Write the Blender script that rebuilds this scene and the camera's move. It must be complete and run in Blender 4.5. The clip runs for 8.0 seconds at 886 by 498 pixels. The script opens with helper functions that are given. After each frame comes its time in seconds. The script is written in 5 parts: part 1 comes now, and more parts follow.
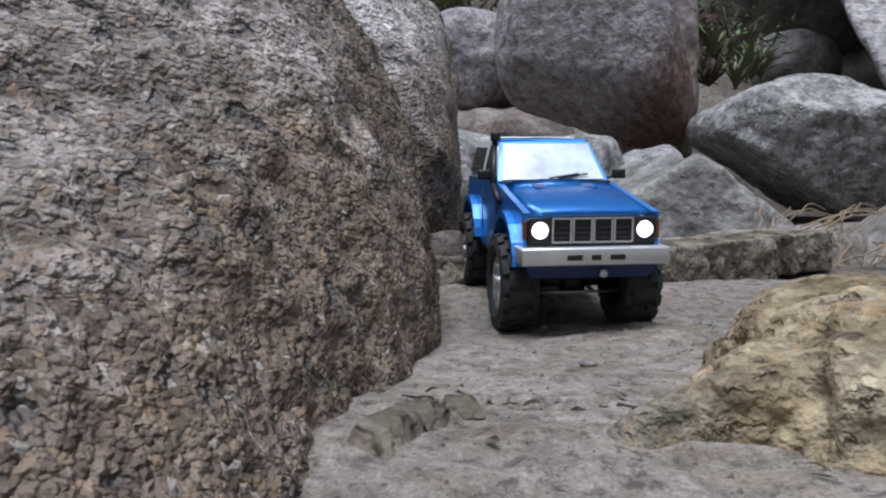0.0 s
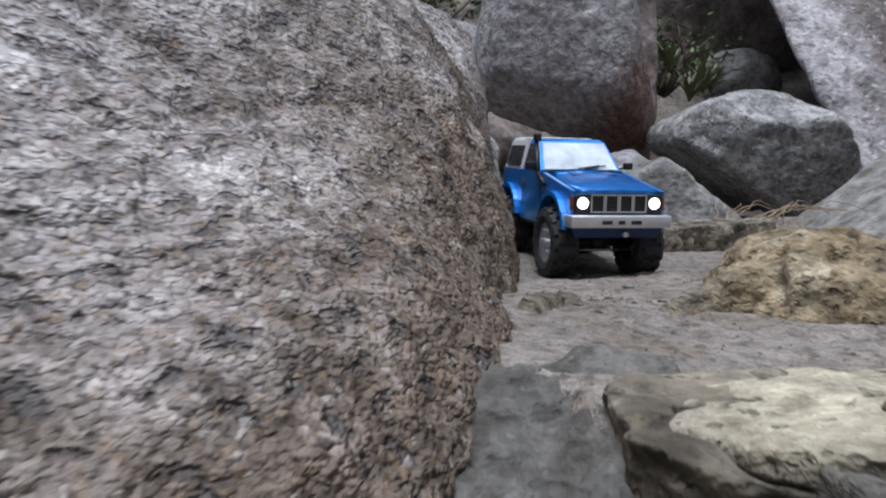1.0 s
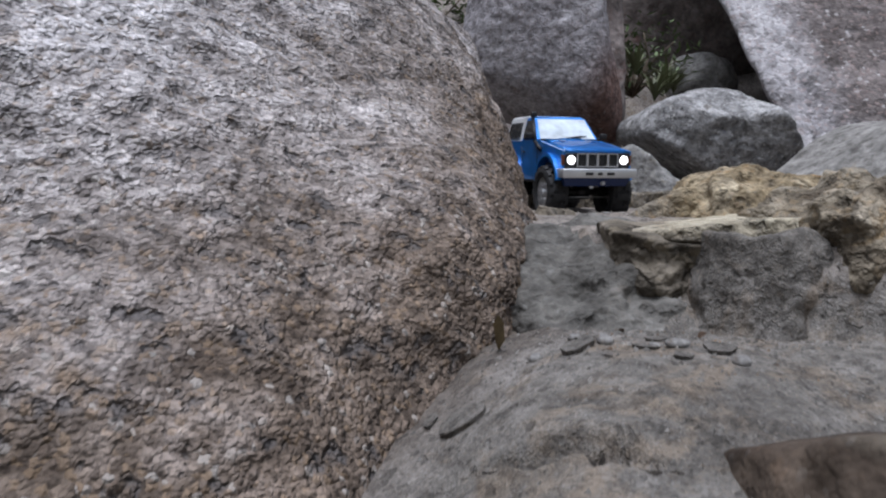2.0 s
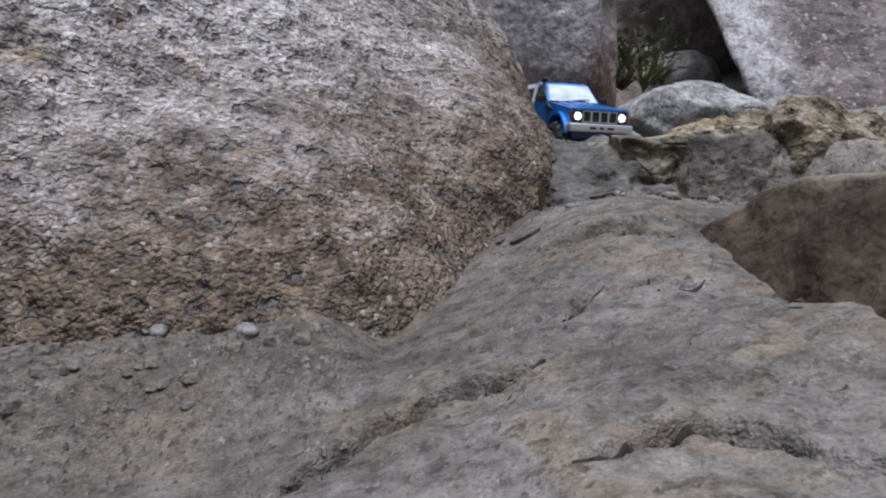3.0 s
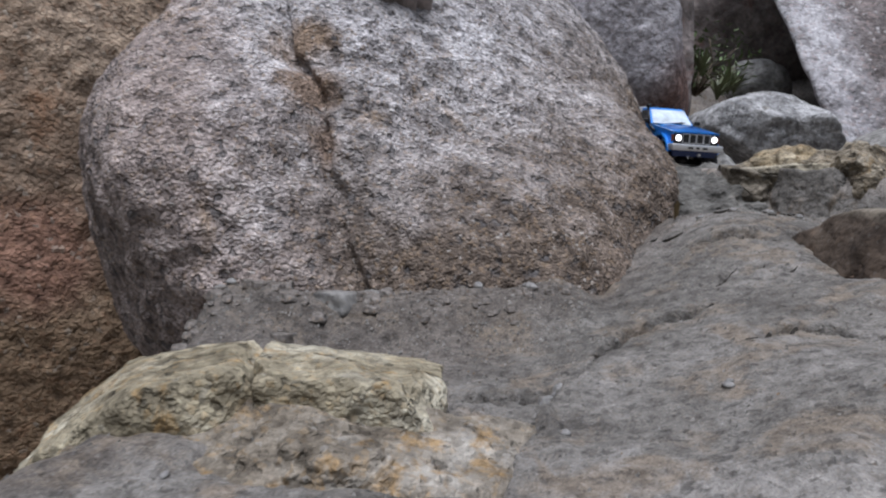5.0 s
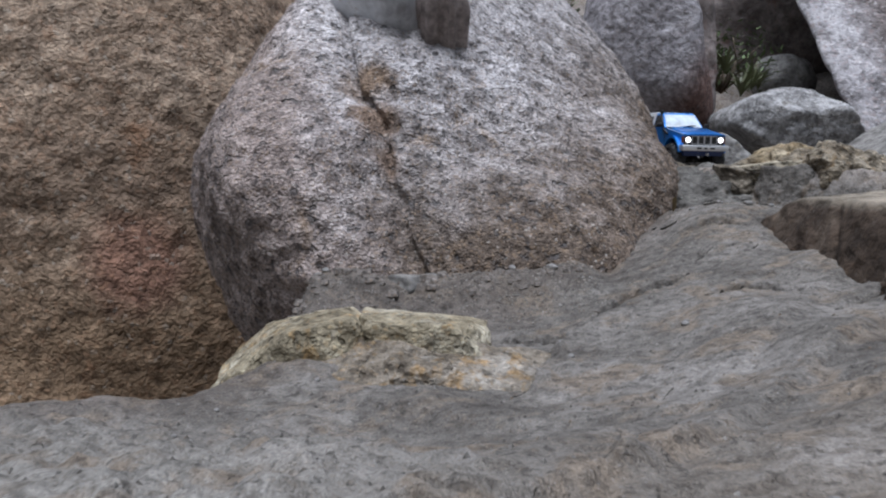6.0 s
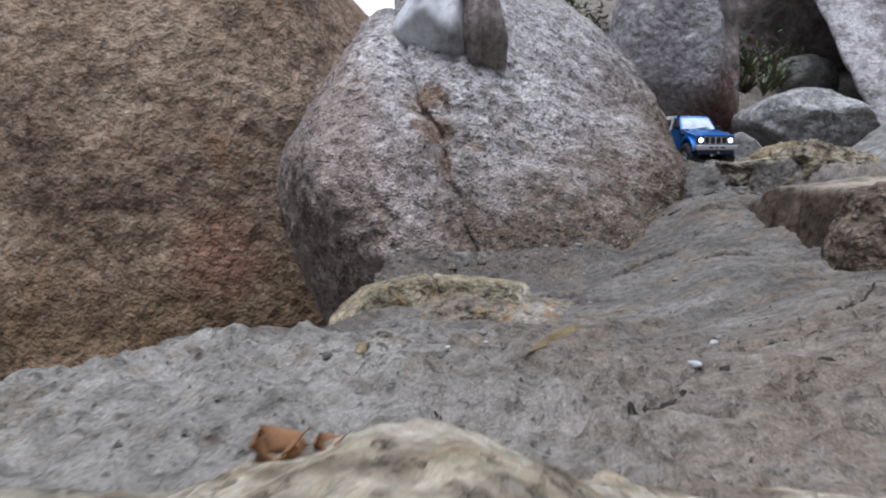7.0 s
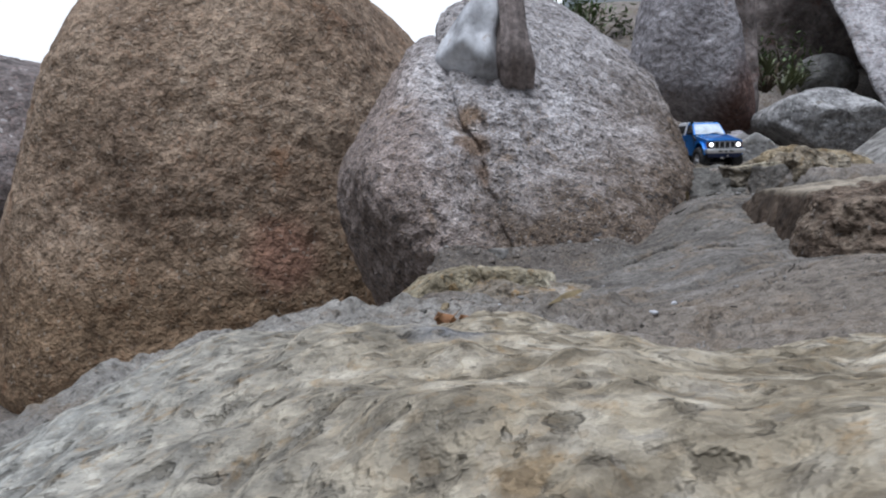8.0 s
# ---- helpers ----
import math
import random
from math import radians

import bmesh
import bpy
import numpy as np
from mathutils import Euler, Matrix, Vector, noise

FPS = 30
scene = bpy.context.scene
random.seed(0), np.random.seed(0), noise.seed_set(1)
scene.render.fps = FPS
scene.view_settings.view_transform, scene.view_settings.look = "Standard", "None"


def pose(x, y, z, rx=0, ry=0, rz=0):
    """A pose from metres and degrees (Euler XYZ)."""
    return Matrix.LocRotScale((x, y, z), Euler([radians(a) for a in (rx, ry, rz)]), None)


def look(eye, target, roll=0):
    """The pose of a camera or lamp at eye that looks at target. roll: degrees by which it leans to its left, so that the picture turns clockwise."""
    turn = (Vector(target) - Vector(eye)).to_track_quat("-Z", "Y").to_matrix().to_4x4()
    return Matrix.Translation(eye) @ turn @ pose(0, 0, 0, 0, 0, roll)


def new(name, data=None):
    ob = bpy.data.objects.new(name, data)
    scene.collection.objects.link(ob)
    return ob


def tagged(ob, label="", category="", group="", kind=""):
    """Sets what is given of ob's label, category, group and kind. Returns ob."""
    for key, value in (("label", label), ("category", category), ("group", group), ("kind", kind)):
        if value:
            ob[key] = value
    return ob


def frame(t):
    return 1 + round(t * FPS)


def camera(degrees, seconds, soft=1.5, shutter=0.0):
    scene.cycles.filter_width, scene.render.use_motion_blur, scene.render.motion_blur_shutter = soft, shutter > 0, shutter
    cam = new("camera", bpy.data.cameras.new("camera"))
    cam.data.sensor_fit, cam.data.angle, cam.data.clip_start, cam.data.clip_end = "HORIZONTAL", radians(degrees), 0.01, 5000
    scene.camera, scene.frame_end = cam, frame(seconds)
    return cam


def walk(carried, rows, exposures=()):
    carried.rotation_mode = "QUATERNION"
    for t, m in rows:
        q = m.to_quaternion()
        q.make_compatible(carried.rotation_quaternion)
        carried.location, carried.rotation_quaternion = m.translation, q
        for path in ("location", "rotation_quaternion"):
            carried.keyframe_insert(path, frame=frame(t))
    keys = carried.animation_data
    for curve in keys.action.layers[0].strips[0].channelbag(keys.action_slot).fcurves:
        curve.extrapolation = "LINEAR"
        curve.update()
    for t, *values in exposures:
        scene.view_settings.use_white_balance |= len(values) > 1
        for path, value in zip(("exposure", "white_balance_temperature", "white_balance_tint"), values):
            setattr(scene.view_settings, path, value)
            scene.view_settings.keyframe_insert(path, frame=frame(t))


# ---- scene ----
cam = camera(62.0, 8.0, soft=2.1, shutter=0.2)
PATH = [
    (0, (-0.04, 0.02, 0.529), (-0.019, 2.009, 0.32), -0.3),
    (0.5, (-0.086, -0.005, 0.513), (-0.003, 1.983, 0.308), 0.4),
    (1, (-0.164, -0.186, 0.514), (-0.003, 1.798, 0.313), 0.8),
    (2.5, (-0.292, -0.517, 0.407), (-0.031, 1.458, 0.236), 0.6),
    (3, (-0.337, -0.607, 0.376), (-0.056, 1.365, 0.194), 2.1),
    (3.5, (-0.346, -0.641, 0.377), (-0.045, 1.328, 0.196), 1.6),
    (4, (-0.394, -0.727, 0.376), (-0.069, 1.238, 0.186), 2.9),
    (4.5, (-0.451, -0.799, 0.388), (-0.19, 1.174, 0.192), 3.6),
    (5, (-0.521, -0.896, 0.399), (-0.377, 1.087, 0.184), 3.4),
    (6.5, (-0.545, -1.229, 0.41), (-0.547, 0.76, 0.203), 0.4),
    (7, (-0.564, -1.358, 0.404), (-0.619, 0.631, 0.199), 0.1),
    (7.5, (-0.578, -1.504, 0.406), (-0.686, 0.482, 0.199), -0.3),
    (8, (-0.576, -1.592, 0.425), (-0.714, 0.392, 0.217), -1.0),
]
walk(cam, [(t, look(eye, target, roll)) for t, eye, target, roll in PATH], ((0.0, 0.06, 6170, 11), (1.0, 0.0, 6150, 11), (2.5, 0.03, 6180, 14), (3.5, 0.1, 6230, 13), (4.5, 0.1, 6240, 13), (6.5, 0.04, 6080, 12), (7.5, 0.04, 6180, 13), (8.0, -0.08, 6120, 11)))

# ---- light: bright overcast sky with a broad soft sun ----
world = bpy.data.worlds.new("overcast_sky")
scene.world = world
world.use_nodes = True
wn = world.node_tree.nodes
sky = wn.new("ShaderNodeTexSky")
sky.sky_type = "NISHITA"
sky.sun_disc = False
sky.sun_elevation = radians(80)
sky.sun_rotation = radians(205)
sky.air_density, sky.dust_density, sky.ozone_density = 1.6, 5.0, 1.0
veil = wn.new("ShaderNodeHueSaturation")
veil.inputs["Saturation"].default_value = 0.7
world.node_tree.links.new(sky.outputs[0], veil.inputs["Color"])
world.node_tree.links.new(veil.outputs[0], wn["Background"].inputs[0])
wn["Background"].inputs[1].default_value = 0.08
sun_data = bpy.data.lights.new("sun", "SUN")
sun_data.energy, sun_data.angle, sun_data.color = 3.6, radians(35), (0.86, 0.915, 1.0)
sun = new("sun", sun_data)
sun.rotation_euler = (radians(10), 0, radians(-25))
scene.view_settings.exposure = 0.0


# ---- numeric helpers ----
def lattice(i, j, k, seed):
    n = (i * 374761393 + j * 668265263 + k * 2147483647 + seed * 974711) & 0xFFFFFFFF
    n = ((n ^ (n >> 13)) * 1274126177) & 0xFFFFFFFF
    n = ((n ^ (n >> 16)) * 2246822519) & 0xFFFFFFFF
    return ((n ^ (n >> 15)) & 0xFFFF) / 32767.5 - 1.0


def vnoise(p, seed=0):
    """Smooth value noise in -1..1 for rows of points."""
    p = np.asarray(p, float)
    c = np.floor(p).astype(np.int64)
    f = p - c
    f = f * f * f * (f * (f * 6 - 15) + 10)
    out = np.zeros(len(p))
    for dx in (0, 1):
        for dy in (0, 1):
            for dz in (0, 1):
                w = (f[:, 0] if dx else 1 - f[:, 0]) * (f[:, 1] if dy else 1 - f[:, 1]) * (f[:, 2] if dz else 1 - f[:, 2])
                out += w * lattice(c[:, 0] + dx, c[:, 1] + dy, c[:, 2] + dz, seed)
    return out


def fractal(p, size, octaves, seed, gain=0.5):
    """Sum of octaves of noise; the coarsest has features of that size in metres."""
    total, amp, f = np.zeros(len(p)), 1.0, 1.0 / size
    for o in range(octaves):
        total += amp * vnoise(p * f + 17.3 * o, seed + o)
        amp, f = amp * gain, f * 2.03
    return total


def smooth(v, lo, hi):
    s = np.clip((np.asarray(v, float) - lo) / (hi - lo), 0, 1)
    return s * s * (3 - 2 * s)


def mesh_object(name, verts, faces, material, parent=None, shade=True):
    me = bpy.data.meshes.new(name)
    me.from_pydata([tuple(v) for v in verts], [], [tuple(f) for f in faces])
    me.materials.append(material)
    if shade:
        me.polygons.foreach_set("use_smooth", [True] * len(me.polygons))
    me.update()
    ob = new(name, me)
    ob.parent = parent
    return ob


def part(name, bm, material, parent, label="", smooth_faces=True):
    me = bpy.data.meshes.new(name)
    bm.to_mesh(me)
    bm.free()
    me.materials.append(material)
    if smooth_faces:
        me.polygons.foreach_set("use_smooth", [True] * len(me.polygons))
    ob = new(name, me)
    ob.parent = parent
    return tagged(ob, label)


SPHERES = {}


def sphere(level):
    if level not in SPHERES:
        bm = bmesh.new()
        bmesh.ops.create_icosphere(bm, subdivisions=level, radius=1.0)
        v = np.array([q.co[:] for q in bm.verts])
        f = [[q.index for q in face.verts] for face in bm.faces]
        bm.free()
        SPHERES[level] = (v / np.linalg.norm(v, axis=1, keepdims=True), f)
    return SPHERES[level]


# ---- materials ----
def shader(name):
    m = bpy.data.materials.new(name)
    m.use_nodes = True
    return m, m.node_tree.nodes, m.node_tree.links, m.node_tree.nodes["Principled BSDF"]


def ramp_node(nodes, stops):
    r = nodes.new("ShaderNodeValToRGB")
    e = r.color_ramp.elements
    while len(e) < len(stops):
        e.new(0.5)
    for q, (pos, col) in zip(e, stops):
        q.position, q.color = pos, (*col, 1)
    return r


def noise_node(nodes, links, coord, scale, detail=4.0, rough=0.6, distortion=0.0):
    n = nodes.new("ShaderNodeTexNoise")
    n.inputs["Scale"].default_value = scale
    n.inputs["Detail"].default_value = detail
    n.inputs["Roughness"].default_value = rough
    n.inputs["Distortion"].default_value = distortion
    links.new(coord, n.inputs["Vector"])
    return n


def mixed(nodes, links, mode, fac, a, b):
    m = nodes.new("ShaderNodeMix")
    m.data_type, m.blend_type = "RGBA", mode
    for socket, v in ((m.inputs[0], fac), (m.inputs[6], a), (m.inputs[7], b)):
        if isinstance(v, (int, float)):
            socket.default_value = v
        elif isinstance(v, tuple):
            socket.default_value = (*v, 1)
        else:
            links.new(v, socket)
    return m.outputs[2]


def rock(name, dark, mid, light, stain=(0.2, 0.12, 0.06), stain_at=0.58, patch=5.0, crumb=180.0, crumbs=0.6, pit_size=0.012, pits=0.7, bump=0.8, relief=0.004, flecks=0.1, fleck_colour=(0.5, 0.5, 0.48), rough=0.9, other=None, other_dir=(0, 0, 1), other_at=0.0, other_span=0.2, zones=(), spots=(), mottle=0.9):
    """Weathered stone: broad patches, stains, crumbs of mineral, dark pits, pale flecks. other: a second colour on one side of it, below other_at along other_dir."""
    m, nodes, links, bsdf = shader(name)
    tc = nodes.new("ShaderNodeTexCoord").outputs["Object"]

    def node(kind, op, a, b, c=None):
        q = nodes.new("ShaderNode" + kind)
        q.operation = op
        for i, v in enumerate((a, b, c)):
            if isinstance(v, (int, float)) or kind == "VectorMath" and isinstance(v, tuple):
                q.inputs[i].default_value = v
            elif v is not None:
                links.new(v, q.inputs[i])
        return q

    broad = noise_node(nodes, links, tc, patch, 5, 0.62, 0.3)
    base = ramp_node(nodes, ((0.33, dark), (0.5, mid), (0.66, light)))
    links.new(broad.outputs[0], base.inputs[0])
    col = base.outputs[0]
    ramp_tone = ramp_node(nodes, ((0.33, (0.78, 0.78, 0.78)), (0.5, (1, 1, 1)), (0.66, (1.25, 1.25, 1.25))))
    links.new(broad.outputs[0], ramp_tone.inputs[0])
    medium = noise_node(nodes, links, tc, 0.45 / pit_size, 4, 0.62, 0.1)
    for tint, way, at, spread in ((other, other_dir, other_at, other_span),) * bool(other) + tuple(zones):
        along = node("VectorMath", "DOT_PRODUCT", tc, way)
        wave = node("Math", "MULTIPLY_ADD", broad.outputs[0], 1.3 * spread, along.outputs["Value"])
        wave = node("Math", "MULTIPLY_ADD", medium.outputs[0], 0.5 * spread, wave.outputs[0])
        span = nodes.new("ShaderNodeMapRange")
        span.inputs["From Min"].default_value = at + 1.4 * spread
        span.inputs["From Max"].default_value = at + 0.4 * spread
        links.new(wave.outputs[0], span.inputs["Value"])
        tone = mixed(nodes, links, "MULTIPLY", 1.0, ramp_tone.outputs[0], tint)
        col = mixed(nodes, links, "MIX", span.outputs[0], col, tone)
    for tint, at, reach in spots:
        off = node("VectorMath", "DISTANCE", tc, at)
        ragged = node("Math", "MULTIPLY_ADD", medium.outputs[0], 0.9 * reach, off.outputs["Value"])
        ragged = node("Math", "MULTIPLY_ADD", broad.outputs[0], 0.9 * reach, ragged.outputs[0])
        span = nodes.new("ShaderNodeMapRange")
        span.inputs["From Min"].default_value = 2.05 * reach
        span.inputs["From Max"].default_value = 1.45 * reach
        links.new(ragged.outputs[0], span.inputs["Value"])
        tone = mixed(nodes, links, "MULTIPLY", 1.0, ramp_tone.outputs[0], tint)
        col = mixed(nodes, links, "MIX", span.outputs[0], col, tone)
    st = noise_node(nodes, links, tc, patch * 1.7, 6, 0.7, 0.5)
    st_r = ramp_node(nodes, ((stain_at, (0, 0, 0)), (stain_at + 0.1, (0.85, 0.85, 0.85))))
    links.new(st.outputs[0], st_r.inputs[0])
    col = mixed(nodes, links, "MIX", st_r.outputs[0], col, stain)
    mo = ramp_node(nodes, ((0.34, (0.5, 0.485, 0.475)), (0.5, (1, 1, 1)), (0.66, (1.35, 1.35, 1.35))))
    links.new(medium.outputs[0], mo.inputs[0])
    col = mixed(nodes, links, "MULTIPLY", mottle, col, mo.outputs[0])
    jitter = noise_node(nodes, links, tc, crumb * 0.8, 2, 0.5)
    moved = node("VectorMath", "MULTIPLY_ADD", jitter.outputs[1], (1.3 / crumb,) * 3, tc)
    cells = nodes.new("ShaderNodeTexVoronoi")
    cells.inputs["Scale"].default_value = crumb
    links.new(moved.outputs[0], cells.inputs["Vector"])
    tone = nodes.new("ShaderNodeSeparateColor")
    links.new(cells.outputs["Color"], tone.inputs[0])
    cr = ramp_node(nodes, ((0.0, (0.35, 0.33, 0.32)), (0.25, (0.75, 0.74, 0.73)), (0.6, (1.03, 1.03, 1.03)), (0.86, (1.18, 1.18, 1.18)), (1.0, (1.5, 1.5, 1.48))))
    links.new(tone.outputs[0], cr.inputs[0])
    col = mixed(nodes, links, "MULTIPLY", crumbs, col, cr.outputs[0])
    rare = ramp_node(nodes, ((0.86, (0, 0, 0)), (0.9, (0.45 * crumbs,) * 3)))
    links.new(tone.outputs[1], rare.inputs[0])
    col = mixed(nodes, links, "MIX", rare.outputs[0], col, tuple(1.25 * c for c in stain))
    hole = noise_node(nodes, links, tc, 0.7 / pit_size, 3, 0.55, 0.15)
    pit = ramp_node(nodes, ((0.33, (1, 1, 1)), (0.42, (0, 0, 0))))
    links.new(hole.outputs[0], pit.inputs[0])
    dim = node("Math", "MULTIPLY", pit.outputs[0], pits)
    col = mixed(nodes, links, "MIX", dim.outputs[0], col, tuple(0.35 * c for c in dark))
    fr = ramp_node(nodes, ((0.955, (0, 0, 0)), (0.975, (flecks, flecks, flecks))))
    links.new(tone.outputs[2], fr.inputs[0])
    col = mixed(nodes, links, "MIX", fr.outputs[0], col, fleck_colour)
    links.new(col, bsdf.inputs["Base Color"])
    bsdf.inputs["Roughness"].default_value = rough
    bsdf.inputs["Specular IOR Level"].default_value = 0.25
    edge = node("Math", "MULTIPLY", cells.outputs["Distance"], -0.5 * crumbs)
    h1 = node("Math", "MULTIPLY_ADD", medium.outputs[0], 2.2, edge.outputs[0])
    h2 = node("Math", "MULTIPLY_ADD", tone.outputs[0], 0.35 * crumbs, h1.outputs[0])
    h3 = node("Math", "MULTIPLY_ADD", pit.outputs[0], -1.0 * pits, h2.outputs[0])
    bp = nodes.new("ShaderNodeBump")
    bp.inputs["Strength"].default_value = bump
    bp.inputs["Distance"].default_value = relief
    links.new(h3.outputs[0], bp.inputs["Height"])
    links.new(bp.outputs[0], bsdf.inputs["Normal"])
    return m


def plain(name, colour, rough=0.5, metal=0.0, spec=0.5, coat=0.0, vary=0.0, scale=40.0, emit=0.0, bump=0.0):
    """Simple manufactured or plant surface with a little dirt."""
    m, nodes, links, bsdf = shader(name)
    bsdf.inputs["Roughness"].default_value = rough
    bsdf.inputs["Metallic"].default_value = metal
    bsdf.inputs["Specular IOR Level"].default_value = spec
    bsdf.inputs["Coat Weight"].default_value = coat
    bsdf.inputs["Base Color"].default_value = (*colour, 1)
    if vary:
        co = nodes.new("ShaderNodeTexCoord").outputs["Object"]
        n = noise_node(nodes, links, co, scale, 5, 0.65)
        r = ramp_node(nodes, ((0.3, tuple(c * (1 - vary) for c in colour)), (0.7, tuple(min(c * (1 + vary), 1) for c in colour))))
        links.new(n.outputs[0], r.inputs[0])
        links.new(r.outputs[0], bsdf.inputs["Base Color"])
        if bump:
            bp = nodes.new("ShaderNodeBump")
            bp.inputs["Distance"].default_value = bump
            links.new(n.outputs[0], bp.inputs["Height"])
            links.new(bp.outputs[0], bsdf.inputs["Normal"])
    if emit:
        bsdf.inputs["Emission Color"].default_value = (*colour, 1)
        bsdf.inputs["Emission Strength"].default_value = emit
    return m


# grey top and brown foot are its own; skylight widens the contrast in colour
GRANITE = rock("pitted_granite", (0.31, 0.29, 0.287), (0.48, 0.455, 0.453), (0.64, 0.614, 0.614), stain=(0.26, 0.18, 0.11), stain_at=0.6, patch=5.5, crumb=270, crumbs=0.75, pit_size=0.0105, pits=0.75, bump=1.0, relief=0.008, flecks=0.45, fleck_colour=(0.5, 0.47, 0.43), other=(0.158, 0.122, 0.095), other_dir=(-0.2, -0.3, 1), other_at=0.175, other_span=0.2, zones=(((0.325, 0.268, 0.242), (1, 0, 0.35), -0.17, 0.12),), spots=(((0.27, 0.195, 0.14), (-0.15, -0.40, 0.16), 0.045), ((0.25, 0.18, 0.135), (-0.14, -0.42, 0.09), 0.04), ((0.24, 0.175, 0.135), (-0.12, -0.45, 0.02), 0.035)))
BROWN_ROCK = rock("brown_weathered_rock", (0.2, 0.142, 0.1), (0.288, 0.211, 0.148), (0.378, 0.29, 0.212), stain=(0.27, 0.15, 0.085), stain_at=0.6, patch=2.4, crumb=110, crumbs=0.55, pit_size=0.016, pits=0.32, bump=1.0, relief=0.009, flecks=0.4, fleck_colour=(0.45, 0.4, 0.33), other=(0.245, 0.168, 0.104), other_dir=(0, 0, 1), other_at=-0.26, other_span=0.3, spots=(((0.255, 0.145, 0.1), (0.33, -0.64, -0.22), 0.12),))
GREY_ROCK = rock("grey_boulder_stone", (0.165, 0.162, 0.16), (0.275, 0.271, 0.268), (0.41, 0.405, 0.398), stain=(0.2, 0.178, 0.15), stain_at=0.61, patch=6, crumb=130, crumbs=0.5, pit_size=0.015, pits=0.5, bump=0.8, relief=0.006, flecks=0.6, fleck_colour=(0.5, 0.5, 0.48))
DUSK_ROCK = rock("mauve_grey_stone", (0.225, 0.213, 0.222), (0.315, 0.3, 0.312), (0.42, 0.403, 0.415), stain=(0.25, 0.18, 0.155), stain_at=0.6, patch=2.6, crumb=130, crumbs=0.4, pit_size=0.014, pits=0.35, bump=0.8, relief=0.008, flecks=0.2, other=(0.17, 0.105, 0.088), other_dir=(-0.85, 0.2, 0.5), other_at=-0.26, other_span=0.16)
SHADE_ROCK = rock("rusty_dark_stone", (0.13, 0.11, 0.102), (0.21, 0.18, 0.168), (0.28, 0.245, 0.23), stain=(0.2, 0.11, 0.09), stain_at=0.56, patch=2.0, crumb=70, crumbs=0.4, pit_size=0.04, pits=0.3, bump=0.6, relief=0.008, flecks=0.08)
PINK_ROCK = rock("pale_speckled_stone", (0.24, 0.227, 0.232), (0.33, 0.316, 0.321), (0.43, 0.416, 0.421), stain=(0.3, 0.22, 0.2), stain_at=0.6, patch=2.2, crumb=70, crumbs=0.6, pit_size=0.035, pits=0.5, bump=0.8, relief=0.01, flecks=0.3, fleck_colour=(0.75, 0.74, 0.73), other=(0.165, 0.142, 0.135), other_dir=(-0.704, 0.528, -0.474), other_at=0.36, other_span=0.14)
OCHRE_ROCK = rock("ochre_sandstone", (0.115, 0.088, 0.055), (0.25, 0.198, 0.122), (0.39, 0.33, 0.23), stain=(0.28, 0.175, 0.08), stain_at=0.57, patch=20, crumb=230, crumbs=0.45, pit_size=0.009, pits=0.6, bump=1.0, relief=0.005, flecks=0.1, other=(0.2, 0.19, 0.17), other_dir=(1, 0.3, -0.4), other_at=-0.17, other_span=0.07)
# umber with painted light: sides darkened as shaded, zone pales the lit top
UMBER_ROCK = rock("umber_rock_lit_top", (0.03, 0.021, 0.015), (0.055, 0.039, 0.028), (0.105, 0.08, 0.06), stain=(0.15, 0.1, 0.065), stain_at=0.6, zones=(((0.26, 0.225, 0.175), (0, 0, -1), -0.058, 0.014),), patch=11, crumb=300, crumbs=0.2, pit_size=0.018, pits=0.3, bump=0.7, relief=0.005, flecks=0.05)
TAN_ROCK = rock("lichen_tan_rock", (0.132, 0.11, 0.072), (0.275, 0.238, 0.163), (0.42, 0.385, 0.295), stain=(0.33, 0.21, 0.085), stain_at=0.56, patch=17, crumb=280, crumbs=0.45, pit_size=0.01, pits=0.65, bump=1.0, relief=0.005, flecks=0.1)
CREAM_ROCK = rock("pale_cream_rock", (0.15, 0.123, 0.083), (0.27, 0.233, 0.17), (0.39, 0.352, 0.28), stain=(0.26, 0.19, 0.11), stain_at=0.57, patch=42, crumb=300, crumbs=0.4, pit_size=0.0055, pits=0.5, bump=1.0, relief=0.0035, flecks=0.1, other=(0.285, 0.28, 0.25), other_dir=(1, 0.2, 0.2), other_at=-0.13, other_span=0.14, spots=(((0.2, 0.2, 0.2), (-0.1, 0.03, 0.22), 0.02), ((0.27, 0.25, 0.21), (0.1, 0.1, 0.2), 0.03), ((0.21, 0.2, 0.19), (0.03, -0.06, 0.24), 0.014)))
SLATE_ROCK = rock("dark_slate_rock", (0.065, 0.061, 0.054), (0.11, 0.104, 0.093), (0.168, 0.16, 0.145), stain=(0.13, 0.11, 0.09), stain_at=0.6, patch=14, crumb=280, crumbs=0.3, pit_size=0.012, pits=0.4, bump=0.9, relief=0.004, flecks=0.1)
# the zone paints sunlight on the plate's top as bright cream
LIP_ROCK = rock("lip_stone_lit_top", (0.08, 0.066, 0.052), (0.14, 0.121, 0.098), (0.21, 0.187, 0.157), stain=(0.2, 0.155, 0.1), stain_at=0.58, patch=16, crumb=320, crumbs=0.35, pit_size=0.010, pits=0.7, bump=1.0, relief=0.005, flecks=0.1, zones=(((0.42, 0.375, 0.28), (0, 0, -1), 0.001, 0.009),))
